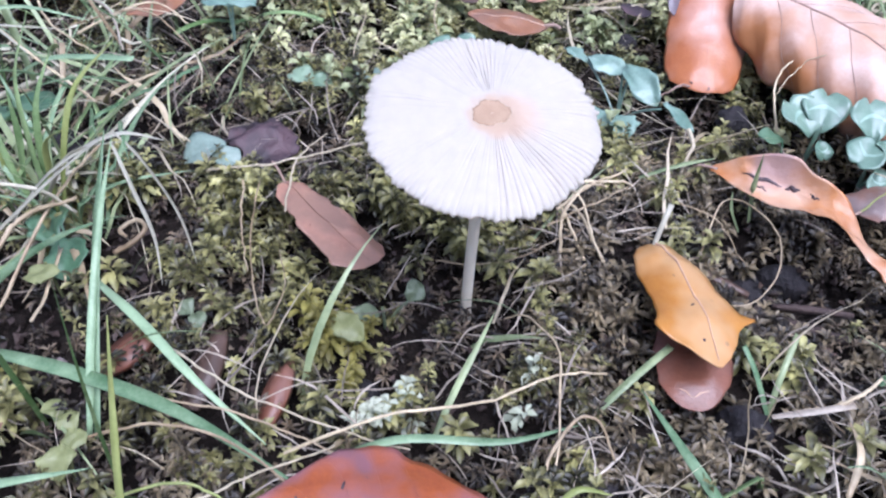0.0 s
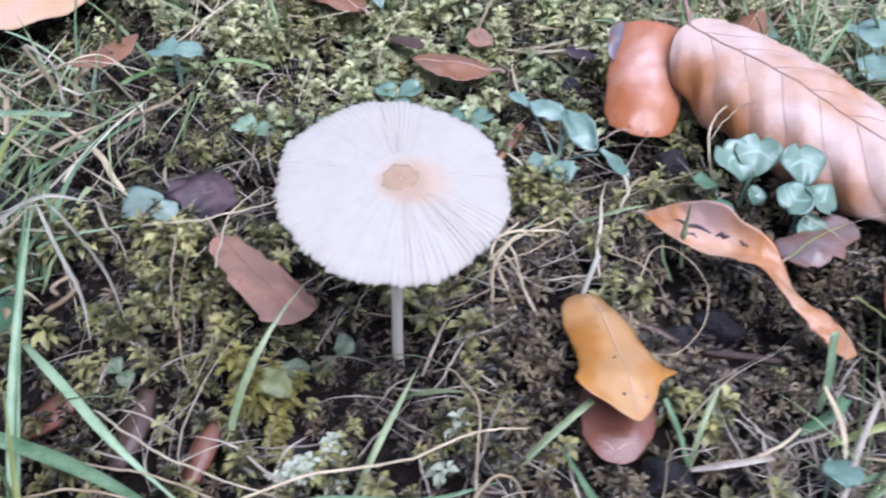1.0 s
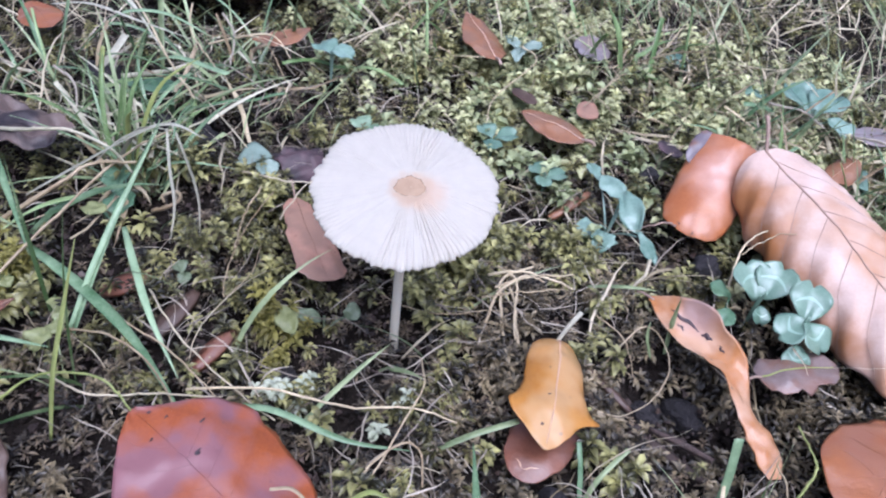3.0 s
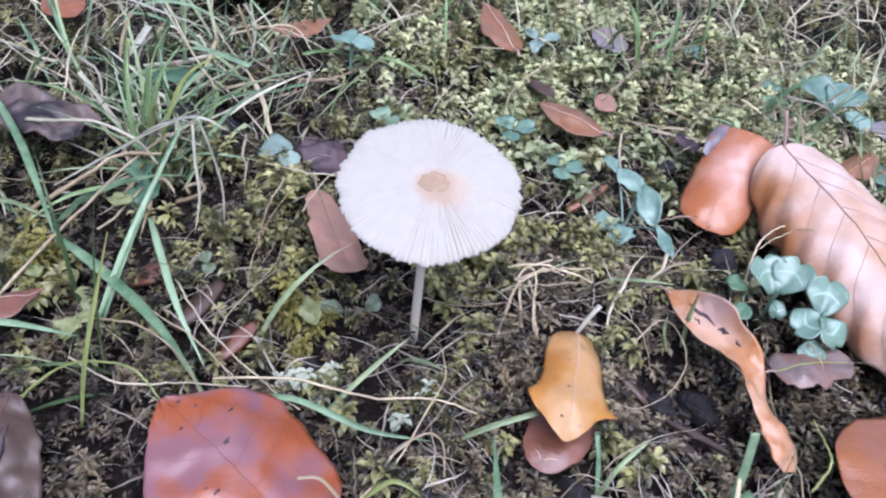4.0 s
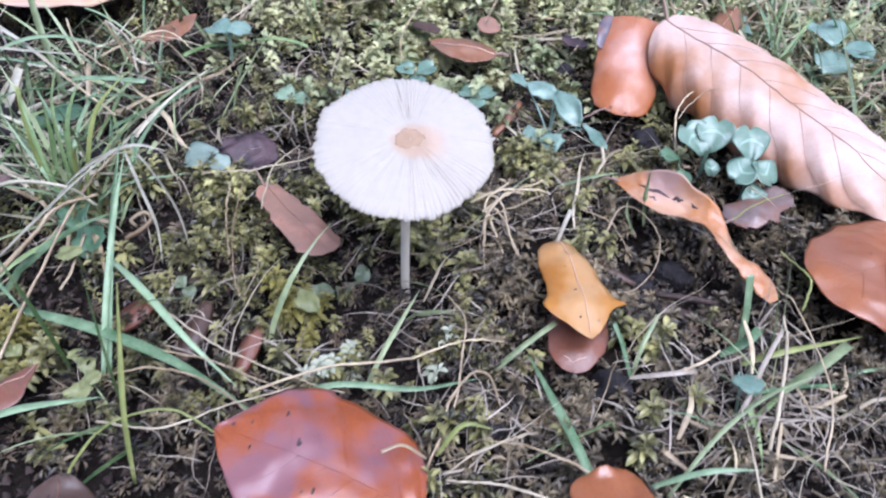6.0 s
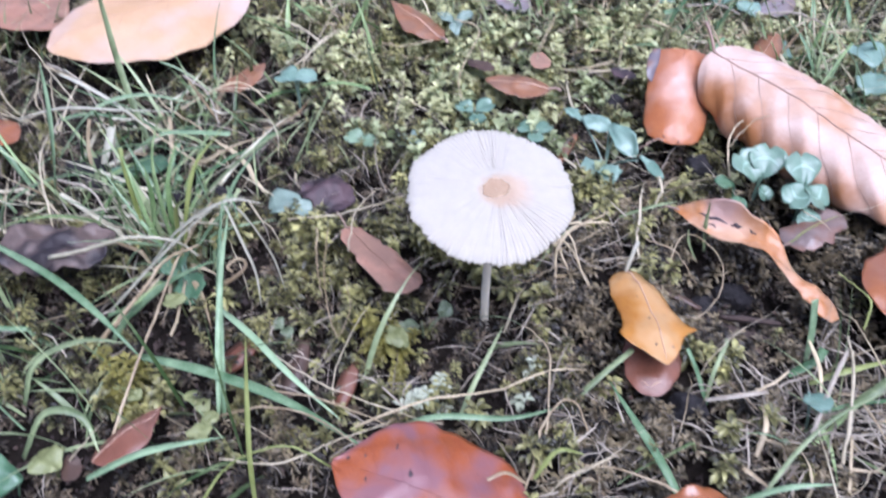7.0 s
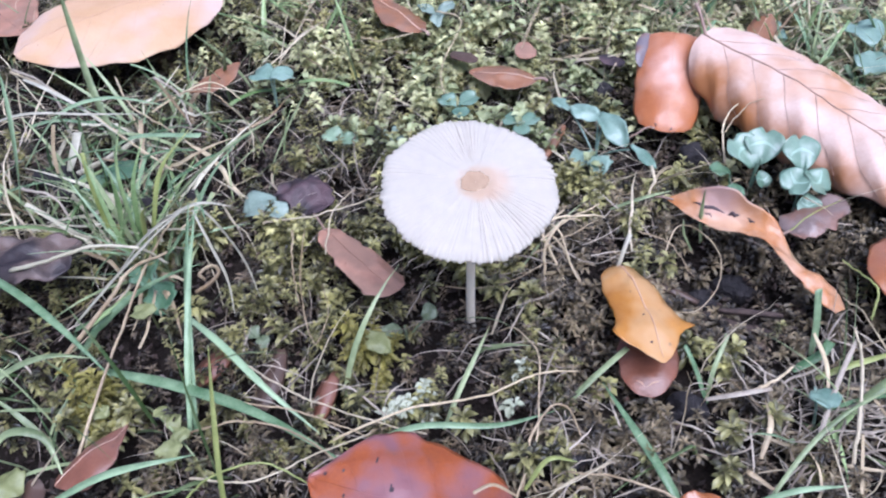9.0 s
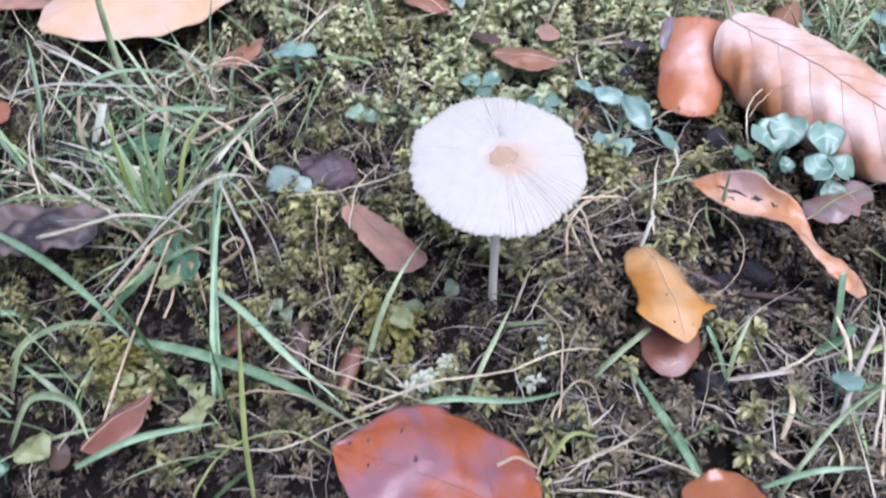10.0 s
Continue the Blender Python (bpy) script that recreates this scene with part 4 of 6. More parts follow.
herb((10.9, 11.2, -0.5), [(10.7, 11.5, 0.1, -50, 0.8, 1.2, 10, 0)], "dark blue-green leaves in grass", TEAL)


herb((-8.6, -3.0, -0.5), [(-8.7, -2.95, 0.3, -60, 0.55, 0.95, 5, 0), (-8.35, -3.2, 0.25, 120, 0.4, 1.0, 0, 0)], "dull yellow-green small round leaves in moss", HERB_LIGHT)
herb((-6.9, -3.3, -0.6), [(-6.95, -3.2, 0.15, -30, 0.4, 1.0, 10, 0), (-6.7, -3.4, 0.1, 140, 0.42, 1.0, 5, 0)], "dull yellow-green small round leaves in moss", HERB_LIGHT)
herb((-5.2, -1.0, -0.7), [(-5.3, -0.95, 0.05, -50, 0.36, 1.0, 10, 0), (-5.05, -1.15, 0.0, 150, 0.34, 1.0, 5, 0)], "small dull green leaves under the grass blade", HERB_DULL)
herb((-2.2, -1.15, -0.9), [(-2.25, -1.2, -0.1, -50, 0.55, 1.5, 12, 20)], "pale green oval leaf in a dark gap of the moss", HERB_LIGHT)


herb((-2.3, 6.7, -0.8), [(-2.5, 6.8, 0.0, -70, 0.3, 1.3, 20, 0), (-2.1, 6.85, 0.05, 50, 0.3, 1.3, 20, 0), (-2.3, 6.45, 0.0, 180, 0.3, 1.3, 10, 0), (-2.0, 6.5, 0.05, 120, 0.26, 1.3, 10, 0)], "tiny pale blue-green leaf rosette behind the mushroom", HERB_PALE)
herb((-0.9, 13.0, -0.5), [(-1.2, 13.2, 0.5, -60, 0.5, 1.6, 15, 0), (-0.55, 13.2, 0.5, 50, 0.5, 1.6, 15, 0), (-0.85, 12.6, 0.45, 175, 0.45, 1.7, 0, 0)], "pale blue-green small leaves in moss", HERB_PALE)

# ---- single grass blades and stalks that stand out ----
def grass_blade(points, width, mat, label, blunt_end=False, fold=0.25, turn=0.0):
    line = spline(points, 22)
    t = np.linspace(0, 1, 22)
    w = 0.76 * width * np.minimum(1, 0.65 + 1.5 * t) * (np.clip((1 - t) / 0.45, 0.03, 1) ** 0.8 if not blunt_end else 1.0)
    verts, f = ribbon(line, w, fold, turn)
    foot = tuple(float(c) for c in points[0])
    plant = thing("grass_blade", foot, label, "grass blade", "single grass blades")
    mesh_object("blade", verts, f, mat, plant)
    return plant


BLUE, YELLOW = "broad blue-green grass blade lying over moss", "thin yellow-green upright grass blade"
grass_blade([(-8.4, -2.3, 0.5), (-6.5, -2.95, 0.75), (-4.6, -3.65, 0.65), (-2.6, -4.75, 0.4)], 0.34, GRASS_BLUE, BLUE)
grass_blade([(-6.7, -1.0, 0.8), (-5.6, -2.1, 1.1), (-4.5, -3.1, 0.8), (-3.3, -3.95, 0.3)], 0.22, GRASS_BLUE, BLUE)
grass_blade([(-6.1, -3.75, 0.1), (-6.25, -2.3, 1.2), (-6.4, -0.6, 2.3), (-6.4, 0.5, 3.1)], 0.26, GRASS_BLUE, "blue-green grass blade leaning over", turn=0.5)
grass_blade([(-6.25, -3.7, 0.1), (-6.3, -2.4, 1.2), (-6.3, -1.0, 2.2), (-6.1, 0.1, 3.3)], 0.18, GRASS_BLUE, "blue-green grass blade leaning over", turn=-0.4)
grass_blade([(-5.05, -5.9, -0.4), (-5.0, -5.4, 1.2), (-4.9, -4.75, 2.7), (-4.78, -4.26, 3.93)], 0.15, GRASS_YELLOW, YELLOW)
grass_blade([(-8.7, -5.5, 0.4), (-7.4, -5.1, 0.85), (-5.7, -4.75, 0.95)], 0.24, GRASS_BLUE, BLUE)
grass_blade([(4.2, -6.1, 0.2), (3.75, -5.0, 0.45), (3.35, -4.0, 0.45), (2.9, -2.85, 0.4)], 0.26, GRASS_BLUE, "blue-green grass blade standing out of moss")
grass_blade([(7.98, -1.75, -0.3), (7.9, -1.6, 0.6), (7.75, -1.35, 1.6)], 0.25, GRASS_BLUE, "short cut blue-green grass blade", True, turn=0.2)
grass_blade([(-13.4, 1.2, 0.9), (-11.0, -0.4, 1.3), (-9.5, -1.5, 1.2), (-8.1, -2.6, 0.6)], 0.26, GRASS_BLUE, BLUE)
grass_blade([(-0.65, -3.6, -0.2), (-0.3, -2.9, 0.2), (0.1, -2.2, 0.6), (0.45, -1.5, 0.8)], 0.16, GRASS, "small green grass blade in front of the stem")
grass_blade([(-10.6, 5.3, 0.7), (-9.4, 5.25, 1.35), (-7.36, 4.78, 1.69)], 0.26, GRASS_BLUE, "blunt cut grey-green grass blade", True)
grass_blade([(-8.5, 2.6, 0.3), (-7.3, 2.9, 1.6), (-6.0, 3.4, 2.5), (-4.87, 3.9, 2.91)], 0.17, GRASS, "curved green grass blade over moss")
grass_blade([(2.2, -3.0, -0.1), (2.8, -2.55, 0.2), (3.6, -1.9, 0.35)], 0.18, GRASS, "short green grass blade under the yellow leaf", True)
grass_blade([(-10.2, 5.6, 0.5), (-11.0, 7.0, 2.0), (-11.4, 8.0, 3.6), (-11.6, 8.6, 5.0)], 0.3, GRASS, "tall green grass blade leaning against the tan leaf", turn=0.6)
grass_blade([(6.3, 2.2, -0.5), (6.2, 2.35, 0.3), (6.15, 2.4, 1.3)], 0.17, GRASS, "small upright green grass blade at the twisted leaf")
grass_blade([(6.0, 1.9, -0.5), (5.75, 2.05, 0.0), (5.7, 2.2, 0.4)], 0.12, GRASS, "small upright green grass blade at the twisted leaf")
grass_blade([(4.0, 3.3, -0.2), (4.9, 3.4, 0.1), (5.7, 3.6, 0.15)], 0.16, GRASS, "pale green grass blade lying on moss")
grass_blade([(5.3, -2.9, -0.6), (5.5, -2.4, 0.1), (5.9, -1.7, 0.5)], 0.14, GRASS, "small green grass blade in front of the soil hollow", True)
grass_blade([(5.35, -2.9, -0.5), (5.1, -2.3, 0.1), (4.9, -1.9, 0.4)], 0.14, GRASS_BLUE, "small pale grass blade at the yellow leaf", True)
grass_blade([(7.7, -2.7, 0.1), (8.6, -2.5, 0.35), (10.5, -2.0, 0.4)], 0.2, GRASS_YELLOW, "yellow-green grass blade lying on dead grass")
grass_blade([(8.4, -3.4, 0.1), (9.2, -3.0, 0.5), (10.0, -2.4, 0.6)], 0.3, GRASS, "broad green grass blade among dead grass", True)
grass_blade([(7.3, -2.4, 0.0), (7.9, -2.2, 0.3), (8.2, -1.9, 0.4)], 0.28, GRASS_BLUE, "pale blue-green blade end", True)
grass_blade([(5.6, -5.9, 0.0), (6.6, -4.9, 0.7), (7.6, -4.2, 1.1), (8.9, -3.6, 1.2)], 0.13, GRASS, "green and straw grass blade among dead stalks")
grass_blade([(5.3, -5.7, 0.0), (6.3, -5.6, 0.5), (7.4, -5.5, 0.5)], 0.17, GRASS_BLUE, "blue-green grass blade on dead grass")
grass_blade([(5.17, -3.14, 0.05), (5.9, -3.12, 0.2), (6.64, -2.96, 0.15)], 0.16, STRAW_WHITE, "broad bleached straw piece on dead grass", True)
grass_blade([(8.53, -2.22, 0.85), (8.0, -3.0, 0.5), (7.38, -4.06, 0.1)], 0.14, STRAW_WHITE, "flat withered straw blade leaning on dead grass", True)
grass_blade([(7.9, -1.6, 0.4), (7.85, -2.6, 0.5), (7.7, -3.5, 0.2)], 0.13, STRAW_PALE, "flat withered straw blade leaning on dead grass")
grass_blade([(6.0, -4.6, 0.0), (6.3, -4.0, 0.3), (6.4, -3.3, 0.2)], 0.16, STRAW_PALE, "flat withered straw blade leaning on dead grass")
grass_blade([(0.8, -5.72, 0.8), (0.35, -5.70, 1.22), (-0.04, -5.85, 1.2)], 0.09, STRAW_PALE, "bent pale dry grass tip lying on the red leaf", True)
grass_blade([(1.0, -5.3, 0.2), (1.5, -4.9, 0.7), (2.1, -4.9, 0.6)], 0.14, GRASS_YELLOW, "small curved yellow-green grass tip")
grass_blade([(-2.6, -4.3, 0.1), (-1.2, -3.95, 0.5), (0.5, -3.9, 0.4), (1.8, -3.5, 0.3)], 0.2, GRASS_BLUE, BLUE)
grass_blade([(-10.5, -4.8, 0.0), (-9.9, -4.2, 0.9), (-9.1, -4.2, 0.8), (-8.6, -4.9, 0.3)], 0.26, GRASS, "arching green grass blade")
grass_blade([(-11.0, -3.4, 0.0), (-10.6, -2.8, 0.9), (-9.6, -2.3, 1.1), (-8.6, -2.2, 0.9)], 0.24, GRASS, "arching green grass blade")


TUFT = "bright green grass blade rising from the tall tuft"
grass_blade([(-8.3, 1.3, 0.3), (-8.1, 1.25, 1.4), (-7.85, 1.1, 2.3), (-7.3, 0.9, 2.8)], 0.17, GRASS_YELLOW, TUFT, turn=0.3)
grass_blade([(-8.4, 1.4, 0.3), (-8.3, 1.5, 1.5), (-8.2, 1.9, 2.6), (-7.9, 2.6, 3.4)], 0.18, GRASS_BRIGHT, TUFT, turn=-0.3)
grass_blade([(-8.5, 1.5, 0.3), (-8.6, 1.8, 1.5), (-8.7, 2.4, 2.8), (-8.5, 3.3, 3.7)], 0.17, GRASS_BRIGHT, TUFT, turn=0.5)
grass_blade([(-8.2, 1.4, 0.3), (-7.9, 1.6, 1.6), (-7.5, 2.1, 2.8), (-6.8, 2.9, 3.4)], 0.16, GRASS_YELLOW, TUFT, turn=-0.6)
grass_blade([(-8.6, 1.2, 0.3), (-8.9, 1.4, 1.4), (-9.2, 1.9, 2.4), (-9.6, 2.6, 2.9)], 0.16, GRASS_BRIGHT, TUFT, turn=0.2)
grass_blade([(-9.3, 1.8, 0.6), (-9.4, 2.0, 1.6), (-9.5, 2.3, 2.4), (-9.54, 2.57, 3.0)], 0.15, GRASS_YELLOW, TUFT, True)
grass_blade([(-9.1, 1.9, 0.6), (-9.0, 2.2, 1.5), (-9.1, 2.6, 2.4)], 0.2, GRASS_BRIGHT, TUFT)
grass_blade([(-12.6, 3.6, 0.3), (-12.3, 4.0, 1.6), (-12.2, 4.6, 2.9), (-12.3, 5.2, 3.9)], 0.26, GRASS_BLUE, TUFT, turn=0.4)
grass_blade([(-13.0, 5.2, 0.4), (-11.6, 5.6, 1.9), (-10.2, 6.0, 2.2), (-8.6, 6.0, 1.9)], 0.24, GRASS_BLUE, "blue-green grass blade lying over the tall tuft")
WHITE = "bleached whitish flat grass blade crossing the tall tuft"
grass_blade([(-8.7, 0.4, 0.9), (-7.7, 0.6, 2.0), (-6.45, 0.86, 2.7), (-5.6, 1.0, 2.5)], 0.18, BLEACHED, WHITE)
grass_blade([(-8.2, 0.9, 1.0), (-7.3, 0.8, 2.3), (-6.3, 0.75, 2.65)], 0.21, BLEACHED, WHITE, turn=0.4)
grass_blade([(-9.3, -1.2, 0.9), (-8.3, -0.3, 1.6), (-7.3, 0.4, 2.3), (-6.4, 0.95, 2.8)], 0.12, BLEACHED, WHITE)
grass_blade([(-6.45, 0.9, 2.75), (-5.9, 0.5, 2.4), (-5.4, 0.2, 1.4), (-5.1, -0.3, 0.5)], 0.10, BLEACHED, WHITE, turn=0.5)
grass_blade([(-6.5, 0.8, 2.6), (-6.1, 0.2, 2.0), (-5.8, -0.2, 1.2), (-5.7, -0.7, 0.4)], 0.10, BLEACHED, WHITE, turn=0.3)
grass_blade([(-6.9, 2.3, 1.9), (-6.6, 1.6, 2.4), (-6.3, 0.9, 2.7), (-6.1, 0.4, 2.5)], 0.11, GRASS_BLUE, WHITE.replace("bleached whitish", "pale blue-green"))
grass_blade([(-10.96, 3.97, 1.24), (-10.9, 4.5, 1.5), (-10.88, 5.05, 1.75)], 0.32, BLEACHED, "short broad bleached grass stub", True)
grass_blade([(-11.6, 4.4, 0.8), (-11.6, 4.7, 1.4), (-11.5, 5.1, 2.0)], 0.16, STRAW_PALE, "short broad bleached grass stub", True)
grass_blade([(-13.2, 7.4, 2.0), (-12.2, 6.6, 2.2), (-11.0, 5.9, 2.0), (-9.9, 5.3, 1.4)], 0.16, BLEACHED, WHITE)
grass_blade([(-14.0, 5.6, 1.6), (-12.4, 5.5, 2.1), (-10.6, 5.4, 2.1), (-9.0, 5.6, 1.9)], 0.14, BLEACHED, WHITE)
grass_blade([(-8.95, 6.8, 2.2), (-8.65, 6.7, 1.6), (-8.29, 6.55, 0.9)], 0.12, STRAW_PALE, "short bent straw stub", True)


def dry_stalk(points, radius, mat=None, label="thin pale dry grass stalk bent over moss", end=0.6):
    line = spline(points, 34)
    crook = np.cumsum(rng.normal(0, 0.010, (34, 3)), 0)
    line = line + crook - np.linspace(0, 1, 34)[:, None] * crook[-1]
    verts, f = tube(line, 0.55 * radius * np.linspace(1, end, 34) * rng.uniform(0.85, 1.15, 34), 6)
    foot = tuple(float(c) for c in points[0])
    plant = thing("dry_stalk", foot, label, "dry stalk", "single dry stalks")
    mesh_object("stalk", verts, f, mat or STRAW_PALE, plant)
    return plant


dry_stalk([(1.0, -5.1, -0.2), (1.2, -4.3, 0.3), (1.6, -3.75, 0.7), (2.0, -3.7, 0.7), (2.3, -4.1, 0.2)], 0.065)
dry_stalk([(0.8, -5.4, -0.2), (1.3, -4.2, 0.35), (1.45, -3.0, 0.7), (1.5, -2.2, 0.7), (1.1, -1.2, 0.3), (0.7, -0.9, -0.2)], 0.045)
dry_stalk([(-3.0, -4.1, 0.3), (-1.5, -3.6, 0.55), (0.3, -3.2, 0.5), (1.5, -2.7, 0.5), (2.4, -2.4, 0.2)], 0.06)
dry_stalk([(-7.0, -2.6, 0.3), (-5.2, -3.3, 0.7), (-3.5, -3.6, 0.6), (-2.0, -4.2, 0.4)], 0.05)
dry_stalk([(-6.4, -3.9, 0.3), (-5.0, -3.8, 0.7), (-3.6, -4.2, 0.6), (-2.4, -5.0, 0.3)], 0.055)
dry_stalk([(-5.2, -2.2, 0.5), (-4.0, -3.0, 0.6), (-2.6, -3.6, 0.5), (-1.0, -4.0, 0.3)], 0.045, STRAW)
dry_stalk([(-4.2, 1.7, 0.9), (-4.15, 0.4, 0.8), (-3.9, -1.0, 0.6), (-3.6, -1.6, 0.4), (-3.4, -0.8, 0.6), (-3.6, 0.0, 0.7)], 0.03)
dry_stalk([(-4.5, 1.6, 1.0), (-4.4, 0.6, 0.9), (-4.2, -0.3, 0.4)], 0.045)
dry_stalk([(-5.4, 2.2, 0.7), (-4.4, 2.1, 1.0), (-3.4, 2.2, 1.1), (-2.2, 3.0, 0.9)], 0.05, STRAW, "pale green-straw stalk crossing beside the mushroom")
dry_stalk([(-3.6, 0.9, 0.8), (-3.5, 2.0, 1.1), (-3.0, 3.3, 0.9)], 0.045, STRAW)
PALE = "bent pale straw piece on moss beside the mushroom"
dry_stalk([(1.9, 1.7, 0.3), (2.7, 2.2, 0.6), (3.6, 3.0, 0.3)], 0.063, STRAW_PALE, PALE)
dry_stalk([(1.6, 2.1, 0.2), (2.4, 2.3, 0.5), (3.3, 2.4, 0.4), (3.7, 2.7, 0.1)], 0.070, STRAW_PALE, PALE)
dry_stalk([(2.0, 1.0, -0.3), (2.1, 1.6, 0.3), (2.5, 2.1, 0.6), (3.0, 2.2, 0.5)], 0.077, STRAW_PALE, PALE)
dry_stalk([(1.7, 2.6, 0.1), (2.3, 1.9, 0.5), (2.6, 1.2, 0.2), (2.8, 0.7, -0.2)], 0.063, STRAW_PALE, PALE)
dry_stalk([(1.7, 1.4, 0.1), (2.6, 1.7, 0.5), (3.5, 2.4, 0.3)], 0.04)
dry_stalk([(2.5, 0.9, -0.4), (2.2, 1.4, 0.1), (2.0, 2.0, 0.4), (2.6, 2.6, 0.5)], 0.070, STRAW_PALE, PALE)
dry_stalk([(2.9, 0.8, -0.4), (2.5, 1.5, 0.1), (2.2, 1.9, 0.3)], 0.077, STRAW_PALE, PALE)
dry_stalk([(5.0, 1.2, -0.4), (5.6, 2.2, 0.2), (6.3, 1.3, 0.3), (6.2, 0.2, 0.1), (5.6, -0.4, -0.2), (4.9, -0.3, -0.3)], 0.035)
dry_stalk([(4.4, 1.6, 0.6), (5.2, 1.5, 0.3), (5.8, 0.8, -0.3)], 0.035)
dry_stalk([(-0.6, 0.5, -0.1), (0.6, 0.35, 0.0), (1.8, 0.9, 0.1), (2.4, 1.2, 0.2)], 0.035)
dry_stalk([(-6.4, -6.6, 0.0), (-5.6, -5.4, 0.8), (-4.4, -4.9, 0.9), (-3.4, -5.2, 0.5)], 0.06, GRASS_YELLOW, "yellow-green arching grass stalk")
dry_stalk([(-5.9, -5.0, 0.4), (-4.6, -5.2, 0.6), (-3.3, -4.6, 0.6), (-2.2, -4.0, 0.4)], 0.05, STRAW)
dry_stalk([(-11.2, 0.2, 1.3), (-9.8, 0.0, 1.9), (-8.77, 0.16, 2.1), (-7.8, 0.3, 1.8), (-7.4, 0.4, 1.2)], 0.1, STRAW_LIGHT, "pale arched straw stalk over the tall grass")
dry_stalk([(-6.9, 0.3, 0.2), (-6.5, 0.45, 0.4), (-6.35, 0.75, 0.5), (-6.6, 0.95, 0.5), (-6.85, 0.75, 0.45), (-6.7, 0.55, 0.4)], 0.11, STRAW_PALE, "small curled pale dry tendril")
dry_stalk([(-9.4, -2.0, 0.7), (-8.3, -0.9, 1.5), (-7.9, -0.2, 1.7), (-7.4, 0.6, 1.4)], 0.11, STRAW_PALE, "pale straw stalk over the tall grass")
dry_stalk([(7.4, 4.6, 0.2), (7.5, 5.6, 0.7), (7.9, 6.2, 1.0), (8.9, 6.6, 1.6)], 0.06, None, "pale dry stalk lying against the beech leaf")
dry_stalk([(7.5, 5.5, 0.6), (8.1, 6.0, 1.1), (8.6, 6.0, 1.4)], 0.035)
dry_stalk([(5.6, -2.9, -0.2), (6.4, -2.9, 0.2), (7.2, -2.5, 0.3)], 0.09, None, "thick pale dry stalk on dead grass")
dry_stalk([(7.9, -4.8, -0.2), (8.3, -3.2, 0.7), (8.6, -1.9, 0.9)], 0.09, STRAW)
dry_stalk([(8.9, -5.2, 0.0), (9.2, -3.8, 0.6), (9.0, -1.6, 0.8), (8.9, -0.6, 0.4)], 0.05)
dry_stalk([(9.4, -1.2, 0.3), (9.6, -0.6, 0.7), (9.3, 0.6, 0.4)], 0.06, GRASS_YELLOW, "curved yellow-green stalk at the round leaf")
dry_stalk([(4.5, -5.9, 0.2), (3.2, -5.3, 0.5), (1.9, -4.9, 0.2)], 0.06)
dry_stalk([(4.0, -6.6, 0.2), (2.6, -6.0, 0.4), (1.2, -5.9, 0.3)], 0.07, STRAW)
dry_stalk([(-8.6, -4.4, 0.0), (-8.1, -1.8, 1.0), (-7.6, 0.8, 1.6), (-7.4, 2.2, 1.4)], 0.075, None, "tall pale dry stalk among green blades")
dry_stalk([(-14.8, 9.5, 0.9), (-12.5, 7.6, 1.4), (-9.8, 5.4, 1.3), (-8.3, 4.4, 0.8)], 0.09, None, "pale dry stalk crossing the grass")
dry_stalk([(-10.9, 8.4, 1.3), (-10.2, 7.2, 1.2), (-8.6, 6.0, 0.9)], 0.06)
dry_stalk([(-9.6, 7.2, 0.8), (-8.0, 8.1, 1.2), (-6.9, 7.6, 0.9)], 0.06)
dry_stalk([(-9.8, 7.4, 0.9), (-8.0, 7.6, 1.2), (-6.5, 6.6, 0.7)], 0.05)
dry_stalk([(-0.9, 13.0, 0.5), (0.0, 11.6, 0.9), (-0.7, 9.6, 0.5), (-0.6, 8.6, 0.1)], 0.05)
dry_stalk([(2.9, 13.8, 0.2), (2.6, 12.3, 0.8), (2.0, 10.6, 0.4)], 0.05)

dry_stalk([(5.75, 6.5, 0.1), (5.3, 6.3, 0.1), (4.7, 6.15, -0.2)], 0.06, PETIOLE, "thin brown leaf stalk beside the orange leaf")
dry_stalk([(5.3, 4.6, 0.2), (5.3, 4.0, 0.1), (4.9, 3.3, -0.3)], 0.1, STRAW, "pale withered stalk under the blue-green herb")

for a, b in (((-14.4, 9.0, 1.3), (-11.9, 6.6, 1.3)), ((-11.4, 5.5, 1.5), (-10.6, 3.9, 1.2)), ((-9.5, 8.0, 1.5), (-8.0, 5.9, 1.2)), ((-12.0, 3.2, 1.3), (-10.3, 2.0, 1.2)), ((10.2, 12.6, 0.9), (12.0, 11.2, 1.2)), ((7.6, 13.4, 0.8), (9.3, 12.4, 1.0))):
    mid = tuple((p + q) / 2 + 0.15 for p, q in zip(a, b))
    dry_stalk([a, mid, b], 0.08, STRAW_WHITE, "bleached whitish grass stalk lying over green blades")

# ---- dark clods, wood chips ----
def clod(place, size, mat, label, seed, flat=0.7):
    lump = thing("soil_clod", place, label, "clod", "soil clods")
    bm = bmesh.new()
    bmesh.ops.create_icosphere(bm, subdivisions=3, radius=1.0)
    verts = np.array([v.co[:] for v in bm.verts])
    faces = [[v.index for v in f.verts] for f in bm.faces]
    bm.free()
    r = 1 + 0.5 * value_noise(verts[:, 0] * 2 + seed, verts[:, 1] * 2, 1.0, 5) + 0.25 * value_noise(verts[:, 2] * 2.5, verts[:, 0] * 2.5 + seed, 1.0, 6) + 0.1 * value_noise(verts[:, 1] * 7, verts[:, 2] * 7 + seed, 1.0, 7)
    verts = verts * r[:, None] * size * [1, 0.8, flat] + np.asarray(place)
    mesh_object("lump", verts, faces, mat, lump)
    return lump


